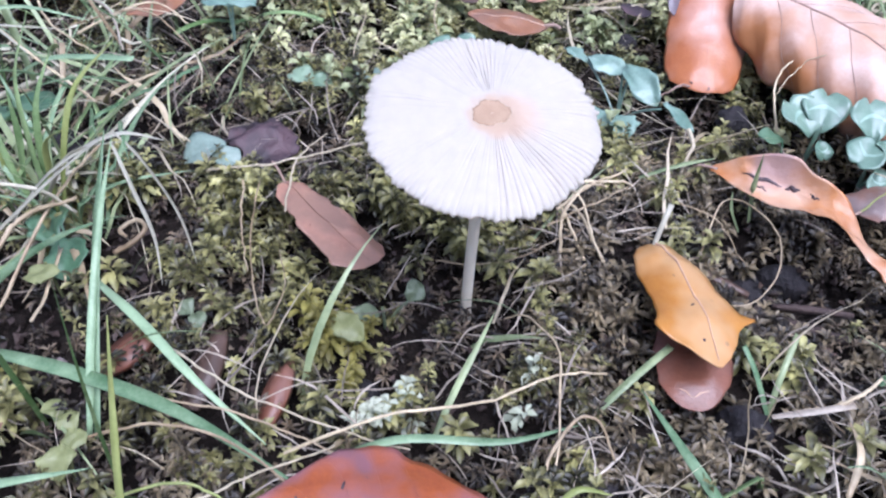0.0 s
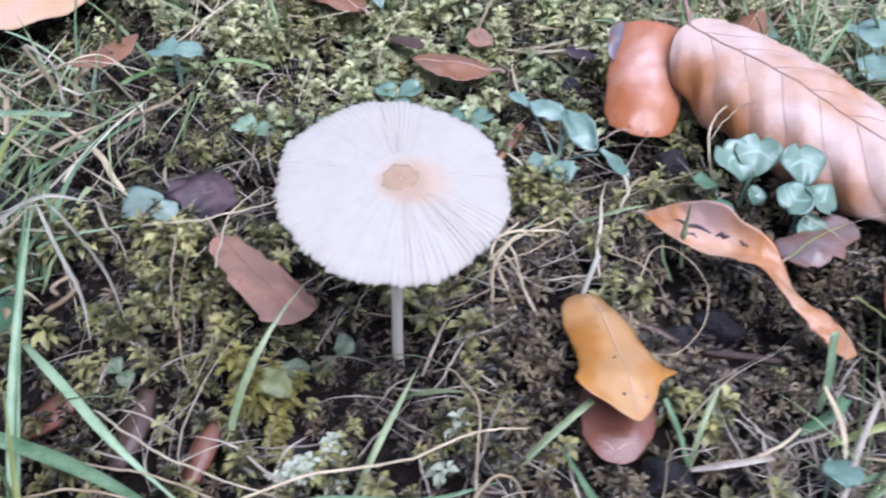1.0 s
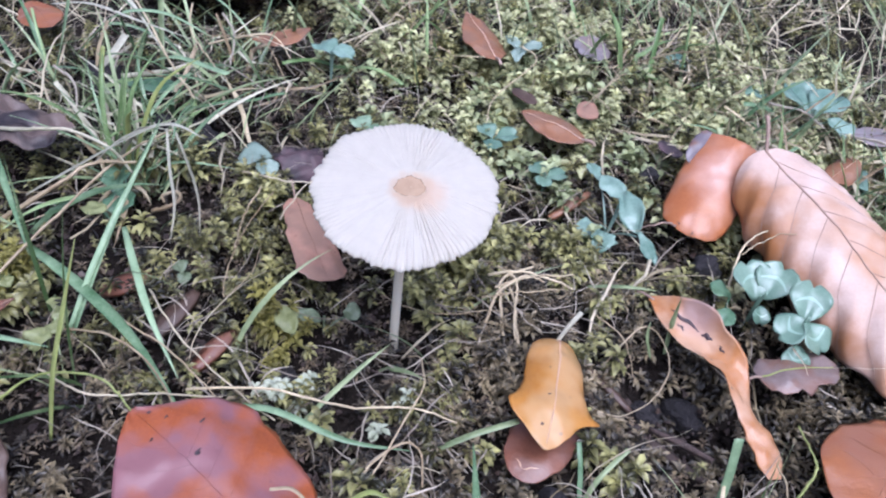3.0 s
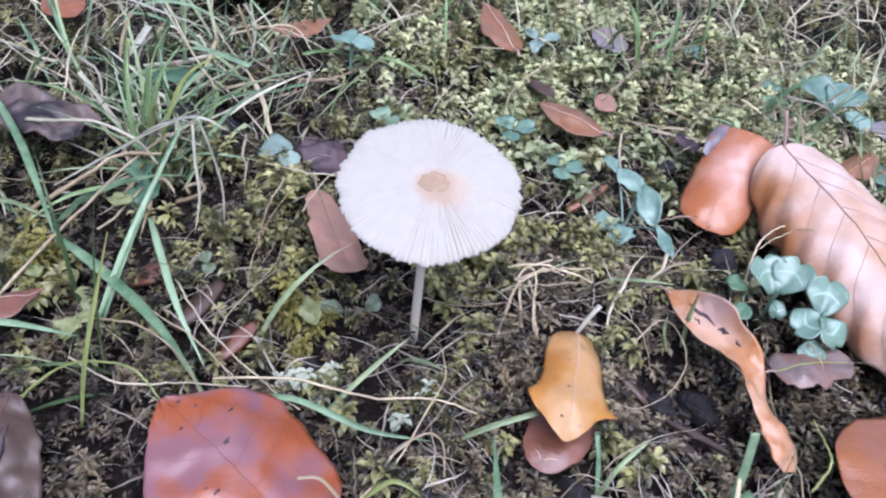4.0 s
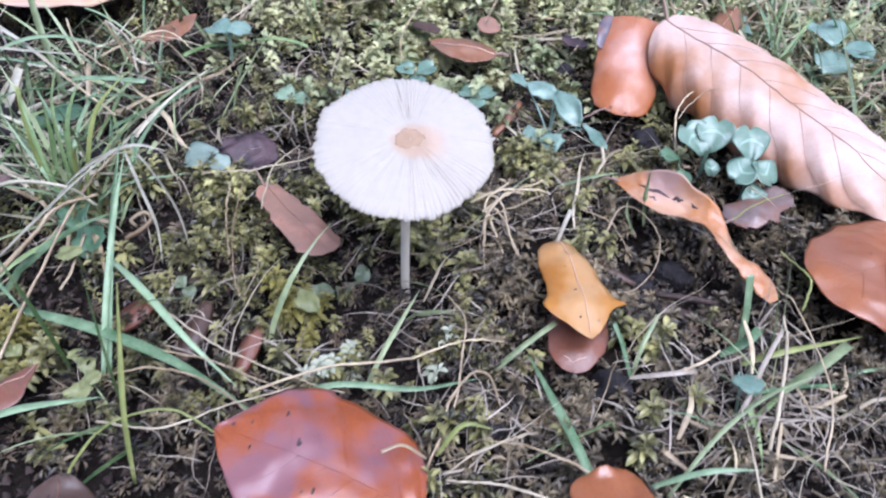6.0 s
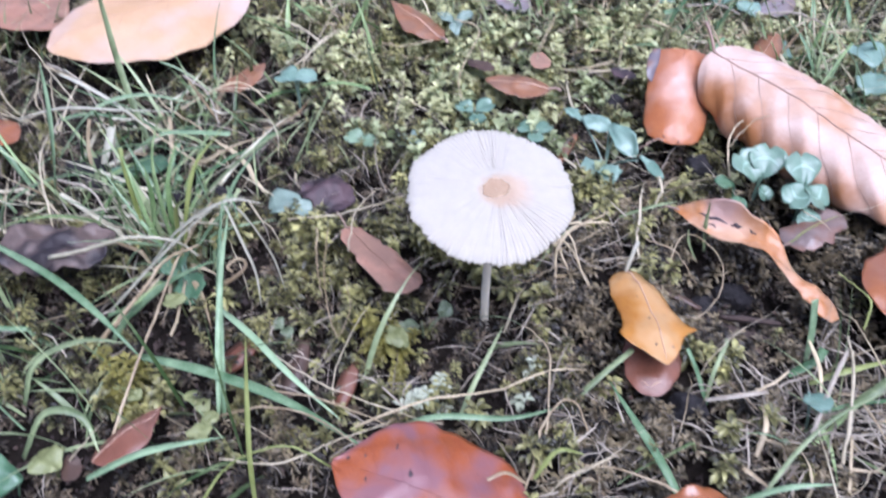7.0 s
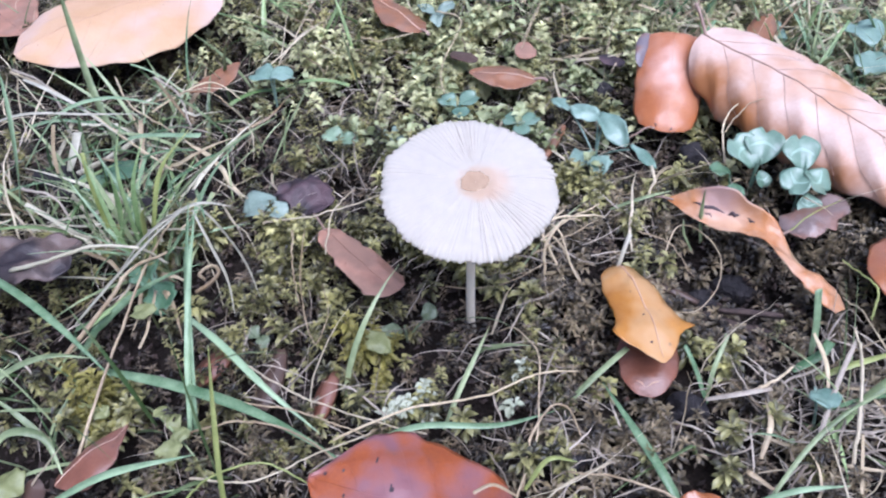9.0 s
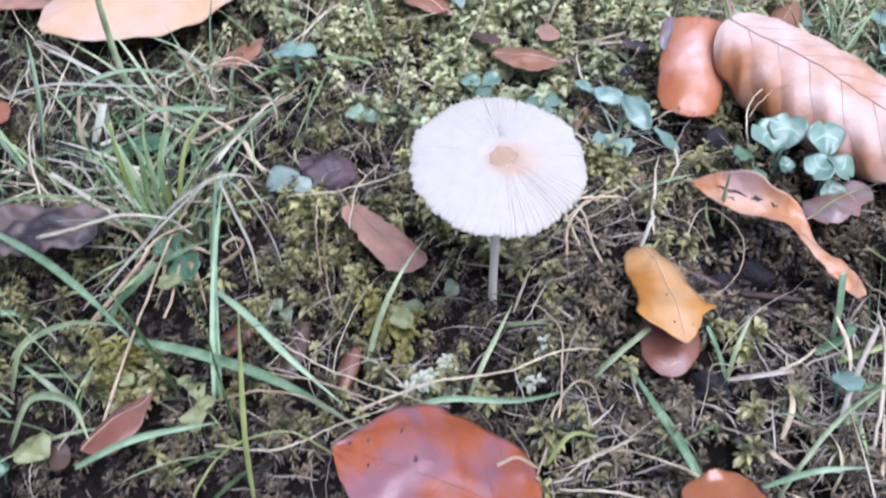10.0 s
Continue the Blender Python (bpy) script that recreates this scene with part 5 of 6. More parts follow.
clod((4.85, -3.05, -0.5), 0.42, CLOD, "dark violet-grey soil clod on moss", 1, 0.9)
clod((7.2, 1.5, -1.65), 0.5, CLOD, "dark soil clod in the hollow under the twisted leaf", 2)
clod((6.3, 1.2, -1.75), 0.4, CLOD, "dark soil clod in the hollow under the twisted leaf", 3)
clod((6.9, 5.9, -0.55), 0.42, CLOD, "dark soil clod below the orange leaf", 4)
clod((3.0, 3.4, -0.7), 0.35, CLOD, "dark soil clod beside the mushroom", 5)
clod((2.0, -4.3, -0.45), 0.3, CLOD, "dark soil clod under dry stalks", 6)
clod((-8.3, 4.2, -0.3), 0.5, CLOD, "dark soil clod deep in grass", 8)
clod((-9.2, 3.9, -0.2), 0.4, CLOD, "dark soil clod deep in grass", 9)
clod((-1.9, -1.9, -1.5), 0.4, CLOD, "dark soil clod in a hollow of the moss", 10)


clod((-11.5, 4.9, -0.2), 0.5, CLOD, "dark blue-grey stone deep in grass", 12, 0.6)
clod((-12.3, 5.5, -0.2), 0.55, CLOD, "dark blue-grey stone deep in grass", 13, 0.6)
clod((4.6, 9.3, -0.5), 0.4, CLOD, "dark violet-grey clod behind the blue-green herb", 14, 0.6)


def wood_chip(a, b, width, mat, label):
    a, b = np.asarray(a, float), np.asarray(b, float)
    chip = thing("wood_chip", tuple(a), label, "wood chip", "wood chips")
    line = spline([a, (a + b) / 2 + [0, 0, 0.05], b], 10)
    t = np.linspace(0, 1, 10)
    verts, f = ribbon(line, width * (0.5 + np.sin(np.pi * t) * 0.5), -0.3, 0.2, 0.12)
    mesh_object("chip", verts, f, mat, chip)
    return chip


wood_chip((4.6, 1.0, -0.5), (5.9, 0.3, -0.7), 0.24, LEAF_GREY, "grey-brown wood chip in dark soil")
wood_chip((5.6, 0.5, -1.3), (7.8, -0.6, -1.0), 0.3, WOOD, "dark rotten twig across the hollow")
wood_chip((6.4, 0.2, -0.9), (7.9, -0.2, -0.7), 0.16, WOOD, "dark red-brown splinter in dark soil")
wood_chip((2.3, 6.0, -0.6), (3.1, 7.3, -0.3), 0.35, LEAF_BROWN, "brown twig piece under the blue-green herb")
wood_chip((-3.6, -3.2, -0.4), (-3.3, -1.9, -0.2), 0.5, LEAF_MAROON, "dull maroon bark flake in moss")
wood_chip((-4.9, -2.9, -0.3), (-4.6, -1.4, 0.0), 0.6, LEAF_GREY, "grey bark flake in moss")
wood_chip((-6.7, -2.2, -0.2), (-5.8, -1.4, 0.1), 0.75, LEAF_MAROON, "dull maroon bark flake under grass")
wood_chip((1.2, -6.9, 0.0), (3.9, -6.3, 0.1), 0.7, LEAF_GREY, "dull brown bark strip in front of the red leaf")


# ---- growth: moss, grass, dead grass ----
CLEAR = [(0.0, -0.6, 0.6, 0.3), (4.0, -2.3, 1.0, 0.7), (-1.7, -1.8, 1.0, 0.5), (-2.8, 0.9, 1.0, 0.4), (4.85, -3.0, 0.7, 0.5), (1.2, 9.3, 1.2, 0.35), (9.2, 2.2, 1.0, 0.4), (6.6, 0.8, 2.0, 0.6),
         (7.2, 5.6, 0.8, 0.5), (-4.6, 3.8, 0.9, 0.4), (-1.5, -3.2, 0.9, 0.3)]


def pressed(x, y):
    """1 where moss stands at its full height, less where things press it down."""
    h = np.ones(np.shape(x))
    for cx, cy, r, d in CLEAR:
        h = h * (1 - d * np.exp(-(((x - cx) ** 2 + (y - cy) ** 2) / r**2)))
    return h


def scatter(count, x0, x1, y0, y1, keep):
    x, y = rng.uniform(x0, x1, count), rng.uniform(y0, y1, count)
    ok = rng.random(count) < keep(x, y)
    return x[ok], y[ok]


def hollow(x, y):
    """1 where the soil lies bare and dark."""
    h = 1.6 * np.exp(-(((x - 7.0) / 1.9) ** 2 + ((y - 0.7) / 1.25) ** 2)) + np.exp(-(((x + 1.7) / 0.9) ** 2 + ((y + 1.9) / 0.55) ** 2)) + 0.8 * np.exp(-(((x + 8.6) / 1.6) ** 2 + ((y - 4.2) / 1.2) ** 2)) + 0.7 * np.exp(-(((x + 6.6) / 1.3) ** 2 + ((y - 1.2) / 1.2) ** 2)) + 0.8 * np.exp(-(((x + 11.4) / 1.6) ** 2 + ((y - 5.4) / 1.1) ** 2)) + 0.20 * np.clip((-4.8 - x) / 2, 0, 1)
    thin = 0.45 * np.exp(-(((x - 6.5) / 4.0) ** 2 + ((y + 3.6) / 2.6) ** 2))
    thin = 0.45 * thin + 0.10 * np.clip((-1.2 - y) / 2.5, 0, 1) + 0.18 * np.clip((-3.6 - x) / 2, 0, 1) * np.clip((-0.5 - y) / 2, 0, 1)
    return np.clip(h + thin + 0.5 * np.clip(value_noise(x, y, 1.3, 7) - 0.35, 0, 1), 0, 1)


# plan ellipses that the larger leaves cover: middle, half lengths, turn in degrees
COVERED = [(-12.1, 13.0, 3.7, 2.8, 33), (10.2, 5.6, 4.2, 1.8, -49), (-1.1, -6.1, 2.2, 1.6, -19), (11.9, 0.2, 2.1, 1.8, 10), (6.35, 8.0, 1.3, 1.8, 0), (4.0, -0.9, 1.25, 2.0, 0), (-2.8, 1.1, 1.5, 0.6, -45),
           (-11.4, 1.2, 1.4, 0.8, 0), (4.9, -7.2, 1.0, 1.8, 0), (0.1, 0.2, 0.5, 0.9, 0), (1.3, 9.5, 1.0, 0.6, 0), (-2.3, 12.7, 1.4, 0.6, -45), (7.0, 1.4, 2.2, 0.8, -40)]


def uncovered(x, y):
    ok = np.ones(np.shape(x))
    for cx, cy, a, b, turn in COVERED:
        c, d = math.cos(radians(turn)), math.sin(radians(turn))
        u, v = ((x - cx) * c + (y - cy) * d) / a, ((y - cy) * c - (x - cx) * d) / b
        ok = ok * (u * u + v * v > 1)
    return ok


def moss_shoots(x, y, size, height, leaflets, mat, name, label, lift=0.0, droop=0.0, broad=0.30):
    """Leafy shoots: small pointed leaflets in a spiral round each, spread into a star at the top."""
    n = len(x)
    height = height * pressed(x, y)
    foot = np.stack([x, y, soil_height(x, y) + lift], -1)
    tip = foot + np.stack([rng.normal(0, 0.2, n) * height, rng.normal(0, 0.2, n) * height, height], -1)
    k = np.arange(leaflets)
    t = ((k + 0.5) / leaflets)[None, :] ** 0.7 * np.ones((n, 1))
    turn = k[None, :] * 2.39996 + rng.uniform(0, 6.28, (n, 1)) + rng.normal(0, 0.25, (n, leaflets))
    rise = np.radians(-12 + 62 * t**3 - droop) + rng.normal(0, 0.18, (n, leaflets))
    length = size[:, None] * (0.62 + 0.5 * np.sin(np.pi * np.clip(t, 0, 1) ** 1.5)) * rng.uniform(0.75, 1.2, (n, leaflets))
    root = foot[:, None] + (tip - foot)[:, None] * (0.35 + 0.65 * t)[..., None]
    out = np.stack([np.cos(turn) * np.cos(rise), np.sin(turn) * np.cos(rise), np.sin(rise)], -1)
    side = np.stack([-np.sin(turn), np.cos(turn), 0 * turn], -1)
    up = np.cross(out, side)
    l, w = length[..., None], (length * broad)[..., None]
    mid = root + out * l * 0.36 + up * l * 0.10
    far = root + out * l * 0.72 + up * l * 0.04
    end = root + out * l - up * l * 0.14
    verts = np.stack([root, mid - side * w * 0.42 + up * w * 0.3, far - side * w * 0.52 + up * w * 0.35, end, far + side * w * 0.52 + up * w * 0.35, mid + side * w * 0.42 + up * w * 0.3, (mid + far) / 2], 2)
    base = (np.arange(n * leaflets) * 7)[:, None, None]
    tri = np.array([[0, 6, 1], [1, 6, 2], [2, 6, 3], [3, 6, 4], [4, 6, 5], [5, 6, 0]])[None]
    ob = mesh_object(name, verts, (base + tri).reshape(-1, 3), mat)
    return tagged(ob, label, "moss", kind="stuff")


def near_density(x, y):
    d = np.hypot((x - 0.0) / 1.1, y - 2.0)
    return np.clip(1.35 - d / 30, 0.15, 1)


def mossy(x, y):
    return near_density(x, y) * (1 - np.clip(1.3 * hollow(x, y), 0, 1))


def clumped(x, y, cell, table):
    """0 in the gaps between moss clumps, 1 on them."""
    return np.clip(0.42 + 1.5 * value_noise(x, y, cell, table) + 0.7 * value_noise(x + 9, y, cell * 0.45, table), 0, 1)


def far_part(x, y):
    """1 on the lighter moss behind the mushroom."""
    return np.clip(np.exp(-(((x - 5.0) / 10.0) ** 2 + ((y - 13.0) / 5.2) ** 2)) * 1.15, 0, 1)


def bare(x, y):
    """1 where the dead grass south-east of the yellow leaf stands on nearly bare soil."""
    return np.clip((x - 4.3) / 0.8, 0, 1) * np.clip((-0.6 - y) / 0.8, 0, 1) * np.clip(0.75 + 0.9 * value_noise(x, y, 0.9, 2), 0, 1)


def dusky(x, y):
    """1 on the darker moss east and south of the mushroom."""
    return np.clip((x - 1.2) / 1.8 + 0.5 * value_noise(x, y, 1.5, 3), 0, 1) * np.clip((5.2 - y) / 1.5, 0, 1) * (y < 5.2) + np.clip((-3.4 - y) / 1.2, 0, 1) * (x <= 1.2)


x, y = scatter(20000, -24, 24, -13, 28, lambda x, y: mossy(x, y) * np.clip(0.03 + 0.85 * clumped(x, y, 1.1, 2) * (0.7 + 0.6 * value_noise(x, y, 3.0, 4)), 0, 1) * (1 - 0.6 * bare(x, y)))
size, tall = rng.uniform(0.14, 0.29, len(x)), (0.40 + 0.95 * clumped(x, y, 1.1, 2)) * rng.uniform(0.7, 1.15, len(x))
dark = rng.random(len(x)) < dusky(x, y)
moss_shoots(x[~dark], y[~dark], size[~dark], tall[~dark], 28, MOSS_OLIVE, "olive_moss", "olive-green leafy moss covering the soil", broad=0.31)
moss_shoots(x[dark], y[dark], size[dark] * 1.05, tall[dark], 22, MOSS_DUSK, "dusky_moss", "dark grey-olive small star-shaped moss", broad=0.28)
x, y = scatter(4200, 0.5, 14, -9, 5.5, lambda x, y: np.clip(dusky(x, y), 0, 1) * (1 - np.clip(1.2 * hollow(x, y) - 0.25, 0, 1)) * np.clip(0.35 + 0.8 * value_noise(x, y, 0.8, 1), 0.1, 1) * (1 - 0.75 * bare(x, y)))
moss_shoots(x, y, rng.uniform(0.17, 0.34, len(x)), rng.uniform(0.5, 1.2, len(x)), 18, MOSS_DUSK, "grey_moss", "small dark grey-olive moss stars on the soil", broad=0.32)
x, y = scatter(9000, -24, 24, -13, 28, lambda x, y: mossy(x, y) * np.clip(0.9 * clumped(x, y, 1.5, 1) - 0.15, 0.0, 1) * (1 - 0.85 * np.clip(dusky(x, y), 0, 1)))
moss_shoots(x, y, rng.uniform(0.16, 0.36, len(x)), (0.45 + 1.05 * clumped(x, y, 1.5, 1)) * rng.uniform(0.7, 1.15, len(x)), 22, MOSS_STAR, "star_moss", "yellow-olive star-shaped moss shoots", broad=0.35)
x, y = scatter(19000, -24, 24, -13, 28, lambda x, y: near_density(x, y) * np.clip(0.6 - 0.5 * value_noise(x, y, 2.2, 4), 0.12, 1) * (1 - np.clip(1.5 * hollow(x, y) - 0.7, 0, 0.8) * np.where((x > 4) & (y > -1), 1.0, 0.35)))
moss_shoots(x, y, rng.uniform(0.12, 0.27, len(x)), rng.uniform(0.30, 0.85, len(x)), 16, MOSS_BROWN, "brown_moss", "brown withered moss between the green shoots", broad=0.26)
x, y = scatter(23000, -24, 24, -13, 28, lambda x, y: mossy(x, y) * np.clip(1.06 * far_part(x, y) - 0.06, 0, 1) * np.clip(1.1 * clumped(x, y, 1.2, 6) - 0.15, 0, 1))
moss_shoots(x, y, rng.uniform(0.20, 0.44, len(x)), (0.6 + 0.9 * clumped(x, y, 1.2, 6)) * rng.uniform(0.8, 1.1, len(x)), 16, MOSS_GREEN, "light_green_moss", "light yellow-green moss rosettes", broad=0.5)
x, y = scatter(420, -7, 7, 5.0, 14.5, lambda x, y: mossy(x, y) * np.clip(0.1 + 1.1 * value_noise(x, y, 1.1, 2), 0, 1) * uncovered(x, y))
moss_shoots(x, y, rng.uniform(0.30, 0.52, len(x)), rng.uniform(0.9, 1.5, len(x)), 10, ROSETTE, "small_rosettes", "light green small-leaved rosettes in the moss", broad=0.55)
px, py = rng.normal(0, 1, 14), rng.normal(0, 1, 14)
x = np.concatenate([-1.85 + 0.14 * px[:4], -1.15 + 0.28 * px[4:12], 0.2 + 0.8 * px[12:]])
y = np.concatenate([-2.95 + 0.10 * py[:4], -2.6 + 0.34 * py[4:12], -2.2 + 0.8 * py[12:]])
moss_shoots(x, y, rng.uniform(0.16, 0.26, len(x)), rng.uniform(0.8, 1.3, len(x)), 11, MOSS_PALE, "pale_moss", "pale whitish moss tips", lift=0.25, broad=0.5)


x, y = scatter(2300, -9, 6.5, -5.5, 5.0, lambda x, y: mossy(x, y) * np.clip(-0.25 + 2.0 * value_noise(x, y, 1.2, 5), 0, 1) * uncovered(x, y) * (1 - 0.85 * np.clip(dusky(x, y), 0, 1)))
moss_shoots(x, y, rng.uniform(0.22, 0.42, len(x)), rng.uniform(1.0, 1.6, len(x)), 20, MOSS_CLUMP, "moss_clumps", "upright clumps of yellow-olive leafy moss round the stem", broad=0.40)
px, py = rng.normal(0, 1, 34), rng.normal(0, 1, 34)
x = np.concatenate([-8.7 + 0.28 * px[:18], -2.6 + 0.35 * px[18:]])
y = np.concatenate([-2.7 + 0.28 * py[:18], -1.5 + 0.35 * py[18:]])
moss_shoots(x, y, rng.uniform(0.18, 0.34, len(x)), rng.uniform(1.1, 1.6, len(x)), 22, MOSS_YELLOW, "yellow_moss", "bright yellow-green moss cushion", lift=0.15, broad=0.36)


def blades(x, y, length, width, lean, curl, mat, name, label, category, fold=0.3, wild=0.0, steps=7, lift=0.0):
    """Many thin folded blades that rise from the ground and bend over."""
    n = len(x)
    way = rng.uniform(0, 2 * np.pi, n)
    s = np.linspace(0, 1, steps + 1)[None, :]
    bend = lean[:, None] + curl[:, None] * s
    turn = way[:, None] + wild * np.cumsum(rng.normal(0, 1, (n, steps + 1)), 1) / math.sqrt(steps)
    step = np.stack([np.sin(bend) * np.cos(turn), np.sin(bend) * np.sin(turn), np.cos(bend)], -1) * (length / steps)[:, None, None]
    line = np.cumsum(np.concatenate([np.zeros((n, 1, 3)), step[:, :-1]], 1), 1)
    line = line + np.stack([x, y, soil_height(x, y) + lift], -1)[:, None]
    free = np.all(uncovered(line[..., 0], line[..., 1]) > 0, 1)
    n, line, step, turn, width = int(free.sum()), line[free], step[free], turn[free], width[free]
    floor_z = soil_height(line[..., 0], line[..., 1]) + 0.75
    line[..., 2] = np.where(s > 0.25, np.maximum(line[..., 2], floor_z), line[..., 2])
    side = np.stack([-np.sin(turn), np.cos(turn), 0 * turn], -1)
    side = side + 0.5 * rng.normal(0, 1, (n, 1, 3)) * [0, 0, 1]
    side /= np.linalg.norm(side, axis=-1)[..., None]
    along = step / (np.linalg.norm(step, axis=-1)[..., None] + 1e-9)
    up = np.cross(side, along)
    w = (width[:, None] / 2 * np.clip((1 - s) / 0.5, 0.05, 1) * np.minimum(1, 0.6 + 2 * s))[..., None]
    verts = np.stack([line - side * w + up * w * fold, line, line + side * w + up * w * fold], 2)
    m = steps + 1
    i, j = np.meshgrid(np.arange(steps), np.arange(2), indexing="ij")
    a = (i * 3 + j).ravel()
    quad = np.stack([a, a + 1, a + 4, a + 3], 1)
    faces = ((np.arange(n) * m * 3)[:, None, None] + quad[None]).reshape(-1, 4)
    ob = mesh_object(name, verts, faces, mat)
    return tagged(ob, label, category, kind="stuff")


def lawn(x, y):
    """How thick the grass stands: thick to the west, the north and the far north-east, thin on the moss."""
    west = np.clip((-5.5 - x) / 3.5, 0, 1) * np.clip((y + 6.5) / 5, 0.3, 1)
    north = np.clip((y - 10.5 - 0.1 * x) / 5, 0, 1) * 0.5
    east = np.clip((x - 7.5) / 3, 0, 1) * np.clip((y - 7.5) / 3, 0, 1) + 0.25 * np.clip((x - 7.5) / 2, 0, 1) * np.clip((-2.0 - y) / 1.5, 0, 1)
    return np.clip(np.maximum(np.maximum(west, north), east), 0.025, 1)


TUFTS = [(-8.3, 1.5, 14, 0.7), (-9.4, 2.6, 22, 0.9), (-9.6, -3.6, 12, 0.8), (-9.9, 3.4, 22, 0.9), (-12.0, -2.0, 26, 1.0), (-6.4, 6.2, 14, 0.8), (8.3, -3.3, 16, 0.8), (11.8, 9.4, 24, 1.2), (13.6, 7.4, 20, 1.0), (-10.2, 8.0, 20, 0.9),
         (3.0, 14.0, 16, 1.2), (-5.6, -4.6, 8, 0.6), (8.2, 12.2, 18, 1.0)]


def with_tufts(x, y):
    xs, ys = [x], [y]
    for cx, cy, count, r in TUFTS:
        count = count * 6 // 10
        xs.append(rng.normal(cx, r * 0.5, count))
        ys.append(rng.normal(cy, r * 0.5, count))
    x, y = np.concatenate(xs), np.concatenate(ys)
    ok = uncovered(x, y) > 0
    return x[ok], y[ok]


def tufted(x, y):
    return np.clip(0.35 + 1.4 * value_noise(x, y, 1.6, 3), 0.02, 1)


x, y = scatter(15000, -24, 24, -13, 28, lambda x, y: (0.6 - 0.32 * np.clip((-5.5 - x) / 2, 0, 1) * (y < 9)) * lawn(x, y) * tufted(x, y))
x, y = with_tufts(x, y)
n = len(x)
blades(x, y, rng.uniform(1.2, 4.4, n), 0.035 + 0.12 * rng.random(n) ** 1.6, rng.uniform(0.1, 0.9, n), rng.uniform(0.2, 1.5, n), GRASS, "grass", "short green lawn grass in loose tufts", "grass", lift=0.35)
x, y = scatter(18000, -24, 24, -13, 28, lambda x, y: 0.55 * (1 - 0.6 * np.clip((-4.5 - x) / 2, 0, 1) * np.clip((1.0 - y) / 2, 0, 1)) * np.clip(lawn(x, y) + 0.12 + 0.75 * np.clip((y - 9) / 4, 0, 1) + 0.6 * np.clip((x - 7) / 3, 0, 1) * np.clip((y - 8) / 3, 0, 1) + 0.12 * np.exp(-(((x - 8) / 3.5) ** 2 + ((y + 4.0) / 2.2) ** 2)), 0, 1) * (1 - 0.9 * np.clip(1.4 * hollow(x, y), 0, 1)) * np.clip(0.5 + value_noise(x, y, 1.9, 5), 0.05, 1) * uncovered(x, y))
n = len(x)
blades(x, y, rng.uniform(1.0, 4.0, n), 0.02 + 0.08 * rng.random(n) ** 1.8, rng.uniform(0.5, 1.4, n), rng.uniform(0.0, 1.2, n), STRAW, "dead_grass", "pale straw-coloured dead grass stalks", "dead grass", fold=0.6, wild=0.5, lift=0.7)
x, y = scatter(5200, -18, 18, -10, 20, lambda x, y: 0.6 * uncovered(x, y) * (1 - 0.6 * np.clip((-4.5 - x) / 2, 0, 1) * np.clip((1.0 - y) / 2, 0, 1)) * (1 - 0.95 * np.clip(1.3 * hollow(x, y), 0, 1)))
n = len(x)
blades(x, y, rng.uniform(0.5, 2.2, n), rng.uniform(0.015, 0.05, n), rng.uniform(0.8, 1.5, n), rng.uniform(0.0, 1.2, n), STRAW_WHITE, "fine_roots", "fine pale dead stems lying in the moss", "dead stems", fold=0.8, wild=0.45, lift=0.8)
x = np.concatenate([rng.normal(8.2, 1.2, 110), rng.normal(1.3, 0.8, 22), rng.normal(2.6, 0.5, 16)])
y = np.concatenate([rng.normal(-3.6, 1.0, 110), rng.normal(-4.4, 0.7, 22), rng.normal(1.6, 0.6, 16)])
ok = uncovered(x, y) * (hollow(x, y) < 0.6) > 0
x, y = x[ok], y[ok]
n = len(x)
blades(x, y, rng.uniform(0.7, 2.0, n), rng.uniform(0.025, 0.07, n), rng.uniform(0.9, 1.5, n), rng.uniform(0.0, 1.0, n), STRAW_WHITE, "pale_stems", "tangled greyish-white dead stems on the moss", "dead stems", fold=0.8, wild=0.7, lift=0.85)
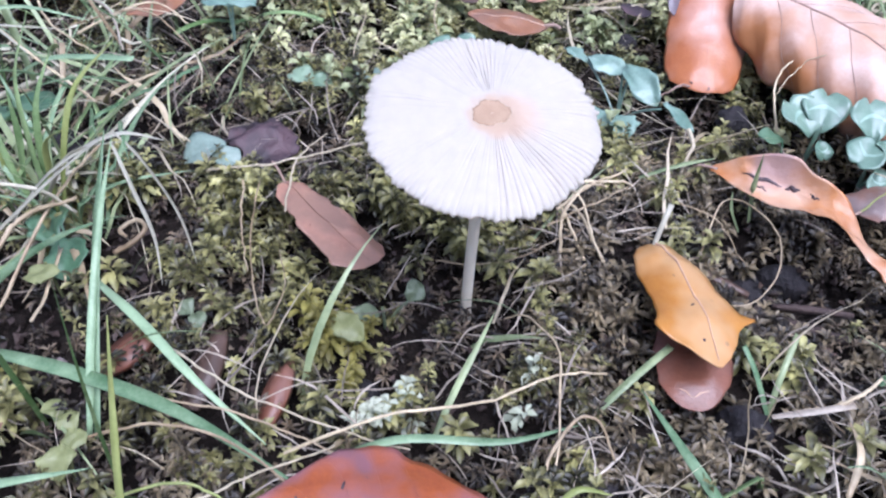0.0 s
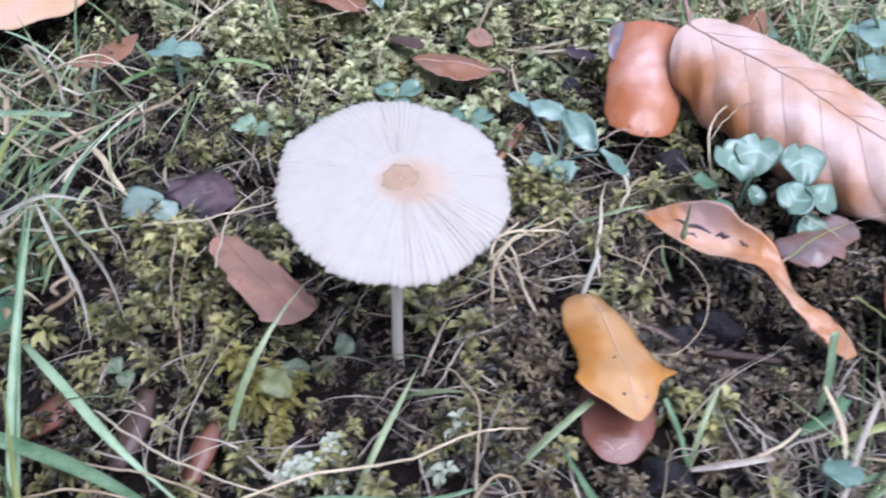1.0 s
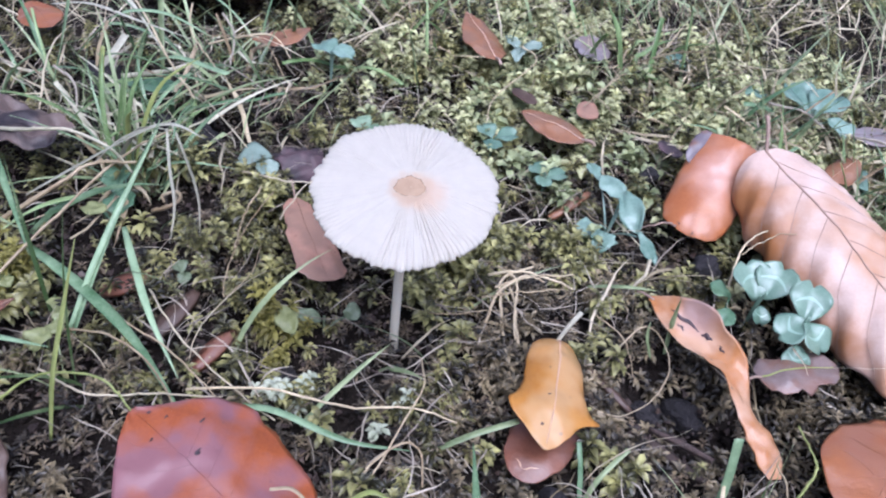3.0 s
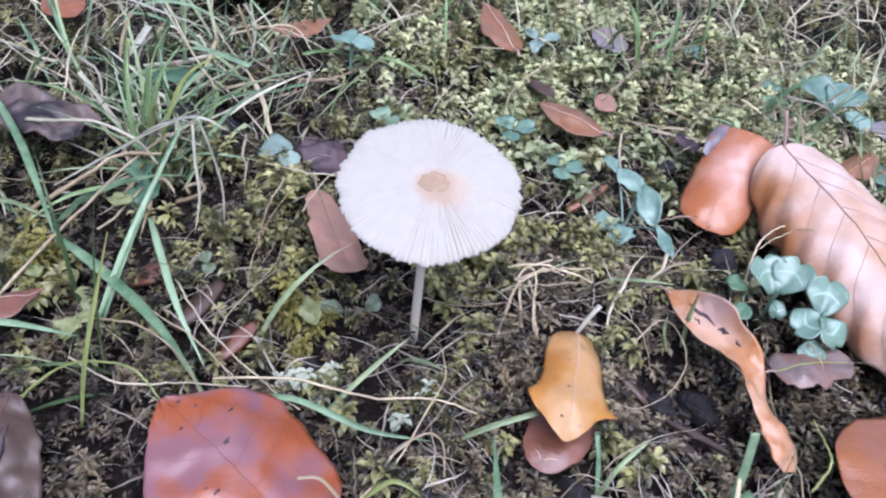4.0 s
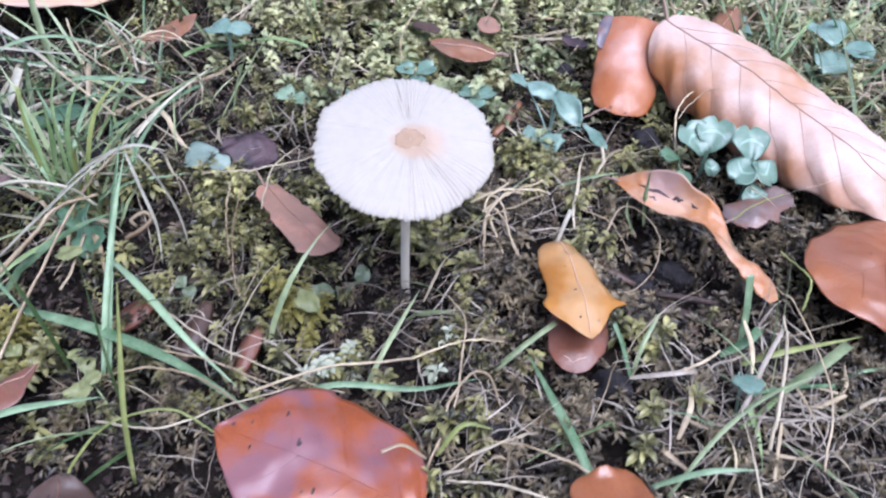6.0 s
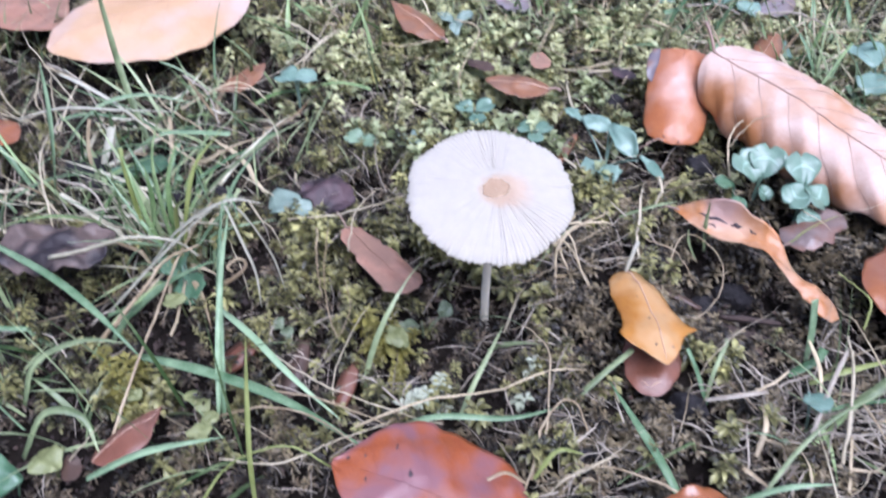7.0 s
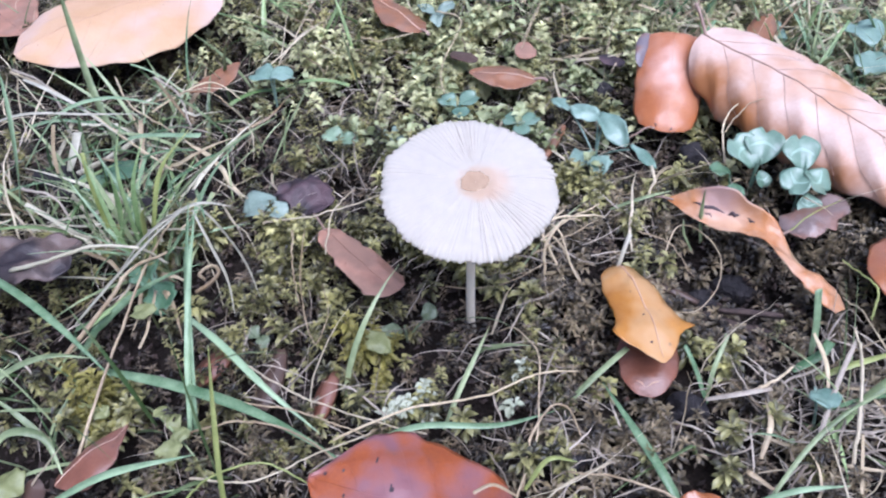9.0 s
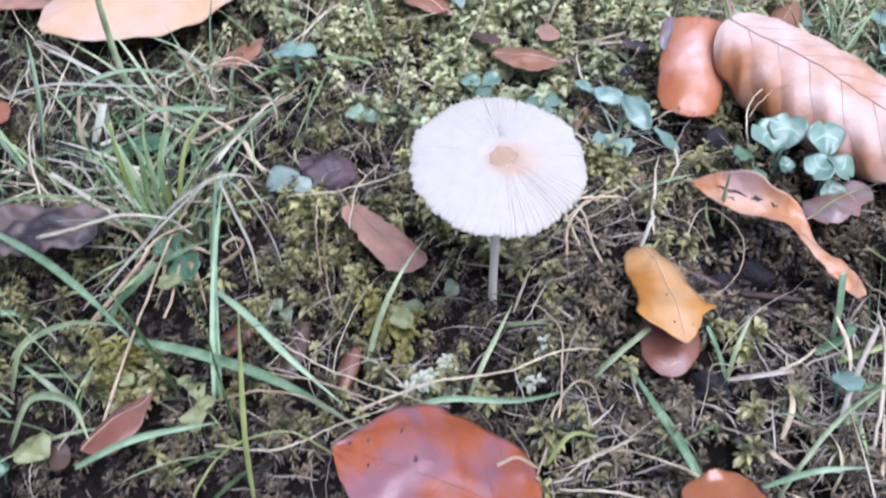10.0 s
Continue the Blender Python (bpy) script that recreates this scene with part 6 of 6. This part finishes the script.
# single broader blades and flat dry stalks that one can tell apart
def free_blades(count, spots, length, width, lean, bend, mats, names, label, category, group, joined=False):
    all_verts, all_faces, total = [], [], 0
    for k in range(count):
        cx, cy, spread = spots[k % len(spots)]
        px, py = rng.normal(cx, spread), rng.normal(cy, spread)
        if uncovered(np.array(px), np.array(py)) < 1:
            continue
        way, size, start = rng.uniform(0, 2 * np.pi), rng.uniform(*length), rng.uniform(*lean)
        s = np.linspace(0, 1, 16)
        angle = start + rng.uniform(*bend) * s
        heading = way + rng.normal(0, 0.35) * s
        step = np.stack([np.sin(angle) * np.cos(heading), np.sin(angle) * np.sin(heading), np.cos(angle)], 1) * size / 15
        line = np.cumsum(np.vstack([np.zeros(3), step[:-1]]), 0) + [px, py, float(soil_height(px, py)) + 0.3]
        low = soil_height(line[:, 0], line[:, 1]) + 0.95
        line[:, 2] = np.where(s > 0.2, np.maximum(line[:, 2], low + 0.25 * rng.random()), line[:, 2])
        if np.any(uncovered(line[:, 0], line[:, 1]) < 1) and rng.random() < 0.95:
            continue
        if np.any((line[:, 0] > 3.2) & (line[:, 0] < 9.4) & (line[:, 1] > -2.3) & (line[:, 1] < 6.0)) or np.any((np.abs(line[:, 0]) < 5.2) & (line[:, 1] > -3.6) & (line[:, 1] < 7)):
            continue
        blunt_end = rng.random() < 0.3 and not joined
        w = rng.uniform(*width) * np.minimum(1, 0.6 + 2 * s) * (np.clip((1 - s) / 0.5, 0.06, 1) if not blunt_end else 1)
        verts, f = ribbon(line, w, rng.uniform(0.1, 0.5), rng.normal(0, 0.5))
        if joined:
            all_faces += [[i + total for i in face] for face in f]
            all_verts.append(verts)
            total += len(verts)
            continue
        verts = verts - np.array([px, py, 0])
        ob = mesh_object(names, verts, f, mats[k % len(mats)])
        ob.location = (px * CM, py * CM, 0)
        tagged(ob, label, category, group)
    if joined:
        tagged(mesh_object(names, np.vstack(all_verts), all_faces, mats[0]), label, category, kind="stuff")


WEST = [(-8.4, 1.4, 0.4), (-9.2, 2.4, 0.7), (-10.0, 3.4, 0.9), (-12.0, -1.6, 1.0), (-8.6, 5.8, 0.9), (-10.4, 8.2, 0.9), (-13.6, 4.6, 1.0)]
NORTH = [(10.6, 10.6, 1.2), (12.6, 8.6, 1.0), (3.0, 14.6, 1.3), (7.8, 12.4, 1.0), (-5.0, 13.0, 1.3), (14.0, 12.0, 1.4)]
EAST = [(8.4, -3.0, 0.8), (9.6, -2.4, 0.8), (7.2, -4.6, 0.9)]
free_blades(70, WEST, (1.8, 4.6), (0.07, 0.18), (0.2, 1.1), (0.2, 1.4), (GRASS_BLUE, GRASS_BRIGHT, GRASS_BLUE), "grass_blade", "single green lawn grass blade in a loose tuft", "grass blade", "tuft grass blades")
free_blades(110, NORTH, (1.6, 3.6), (0.09, 0.20), (0.1, 0.9), (0.2, 1.4), (GRASS_BRIGHT, GRASS_BLUE), "grass_blade", "single green lawn grass blade in a loose tuft", "grass blade", "tuft grass blades")
free_blades(9, EAST, (1.6, 3.2), (0.08, 0.15), (0.5, 1.1), (0.2, 1.0), (GRASS_BRIGHT, GRASS_BLUE), "grass_blade", "single green lawn grass blade among dead stalks", "grass blade", "tuft grass blades")
free_blades(70, [w for w in WEST if w[1] > 0], (1.8, 4.6), (0.06, 0.15), (0.7, 1.5), (0.0, 0.8), (STRAW_PALE, STRAW_LIGHT, STRAW_LIGHT), "dry_stalk", "flat pale dry grass stalk lying in the tufts", "dry stalk", "tuft dry stalks")
free_blades(120, NORTH + [(5.6, 11.6, 1.0), (10.0, 12.6, 1.2)], (1.6, 4.0), (0.05, 0.12), (0.7, 1.5), (0.0, 0.8), (STRAW_PALE,), "dry_stalk", "flat pale dry grass stalk lying in the tufts", "dry stalk", "tuft dry stalks")
FAR = [(10.6, 10.6, 1.1), (12.6, 8.8, 0.9), (9.0, 12.6, 1.2), (6.0, 12.8, 1.0), (12.4, 12.0, 1.2)]
free_blades(150, FAR, (1.4, 3.6), (0.07, 0.15), (0.5, 1.3), (0.1, 0.9), (STRAW,), "light_straw", "light straw blades in the grass behind the leaves", "dry stalks", "", True)
free_blades(75, FAR, (1.4, 3.4), (0.07, 0.14), (0.4, 1.2), (0.1, 0.9), (GRASS,), "far_grass", "light green blades in the grass behind the leaves", "grass", "", True)
free_blades(20, EAST + [(6.0, -4.6, 1.0), (8.6, -4.8, 1.0)], (1.0, 2.6), (0.06, 0.13), (0.9, 1.5), (0.0, 0.8), (STRAW_PALE,), "dry_stalk", "flat pale dry grass stalk lying on dark soil", "dry stalk", "tuft dry stalks")
# the lawn goes on around
x, y = scatter(26000, -120, 120, -110, 130, lambda x, y: np.clip(1.35 - np.hypot(x, y) / 90, 0.15, 1) * (np.maximum(np.abs(x) - 2, np.abs(y - 7)) > 24) * (np.hypot(x, y) < 115))
n = len(x)
blades(x, y, rng.uniform(2.0, 4.0, n), rng.uniform(0.2, 0.4, n), rng.uniform(0.1, 0.9, n), rng.uniform(0.2, 1.5, n), GRASS, "lawn_grass", "green lawn grass around the mossy patch", "grass", steps=4)

# ---- crumbs of soil and bits of withered leaf ----
def crumbs(count, mat, name, label, small, large, flat, lift):
    x, y = rng.uniform(-15, 15, count), rng.uniform(-10, 18, count)
    octa = np.array([[1, 0, 0], [0, 1, 0], [-1, 0, 0], [0, -1, 0], [0, 0, 1], [0, 0, -1]], float)
    tri = np.array([[0, 1, 4], [1, 2, 4], [2, 3, 4], [3, 0, 4], [1, 0, 5], [2, 1, 5], [3, 2, 5], [0, 3, 5]])
    s = rng.uniform(small, large, count)[:, None, None]
    verts = octa[None] * rng.uniform(0.25, 1.6, (count, 6, 1)) * [1, 1, flat] + rng.normal(0, 0.2, (count, 6, 3))
    a = rng.uniform(0, 6.28, count)
    tilt = rng.normal(0, 0.5, count)
    c, d, e, g = np.cos(a), np.sin(a), np.cos(tilt), np.sin(tilt)
    vx, vy, vz = verts[..., 0], verts[..., 1], verts[..., 2]
    vy, vz = vy * e[:, None] - vz * g[:, None], vy * g[:, None] + vz * e[:, None]
    verts = np.stack([vx * c[:, None] - vy * d[:, None], vx * d[:, None] + vy * c[:, None], vz], -1) * s
    verts = verts + np.stack([x, y, soil_height(x, y) + lift * rng.uniform(0.3, 1, count)], -1)[:, None]
    ob = mesh_object(name, verts, ((np.arange(count) * 6)[:, None, None] + tri[None]).reshape(-1, 3), mat, smooth=False)
    return tagged(ob, label, "litter", kind="stuff")


crumbs(9000, SOIL, "soil_crumbs", "dark crumbs of soil between the moss", 0.03, 0.16, 0.7, 0.15)
crumbs(7000, WOOD, "bark_crumbs", "dark crumbs of rotten leaf and bark", 0.03, 0.13, 0.5, 0.5)
crumbs(900, LEAF_GREY, "leaf_bits", "small brown bits of withered leaf in the moss", 0.03, 0.10, 0.3, 0.8)
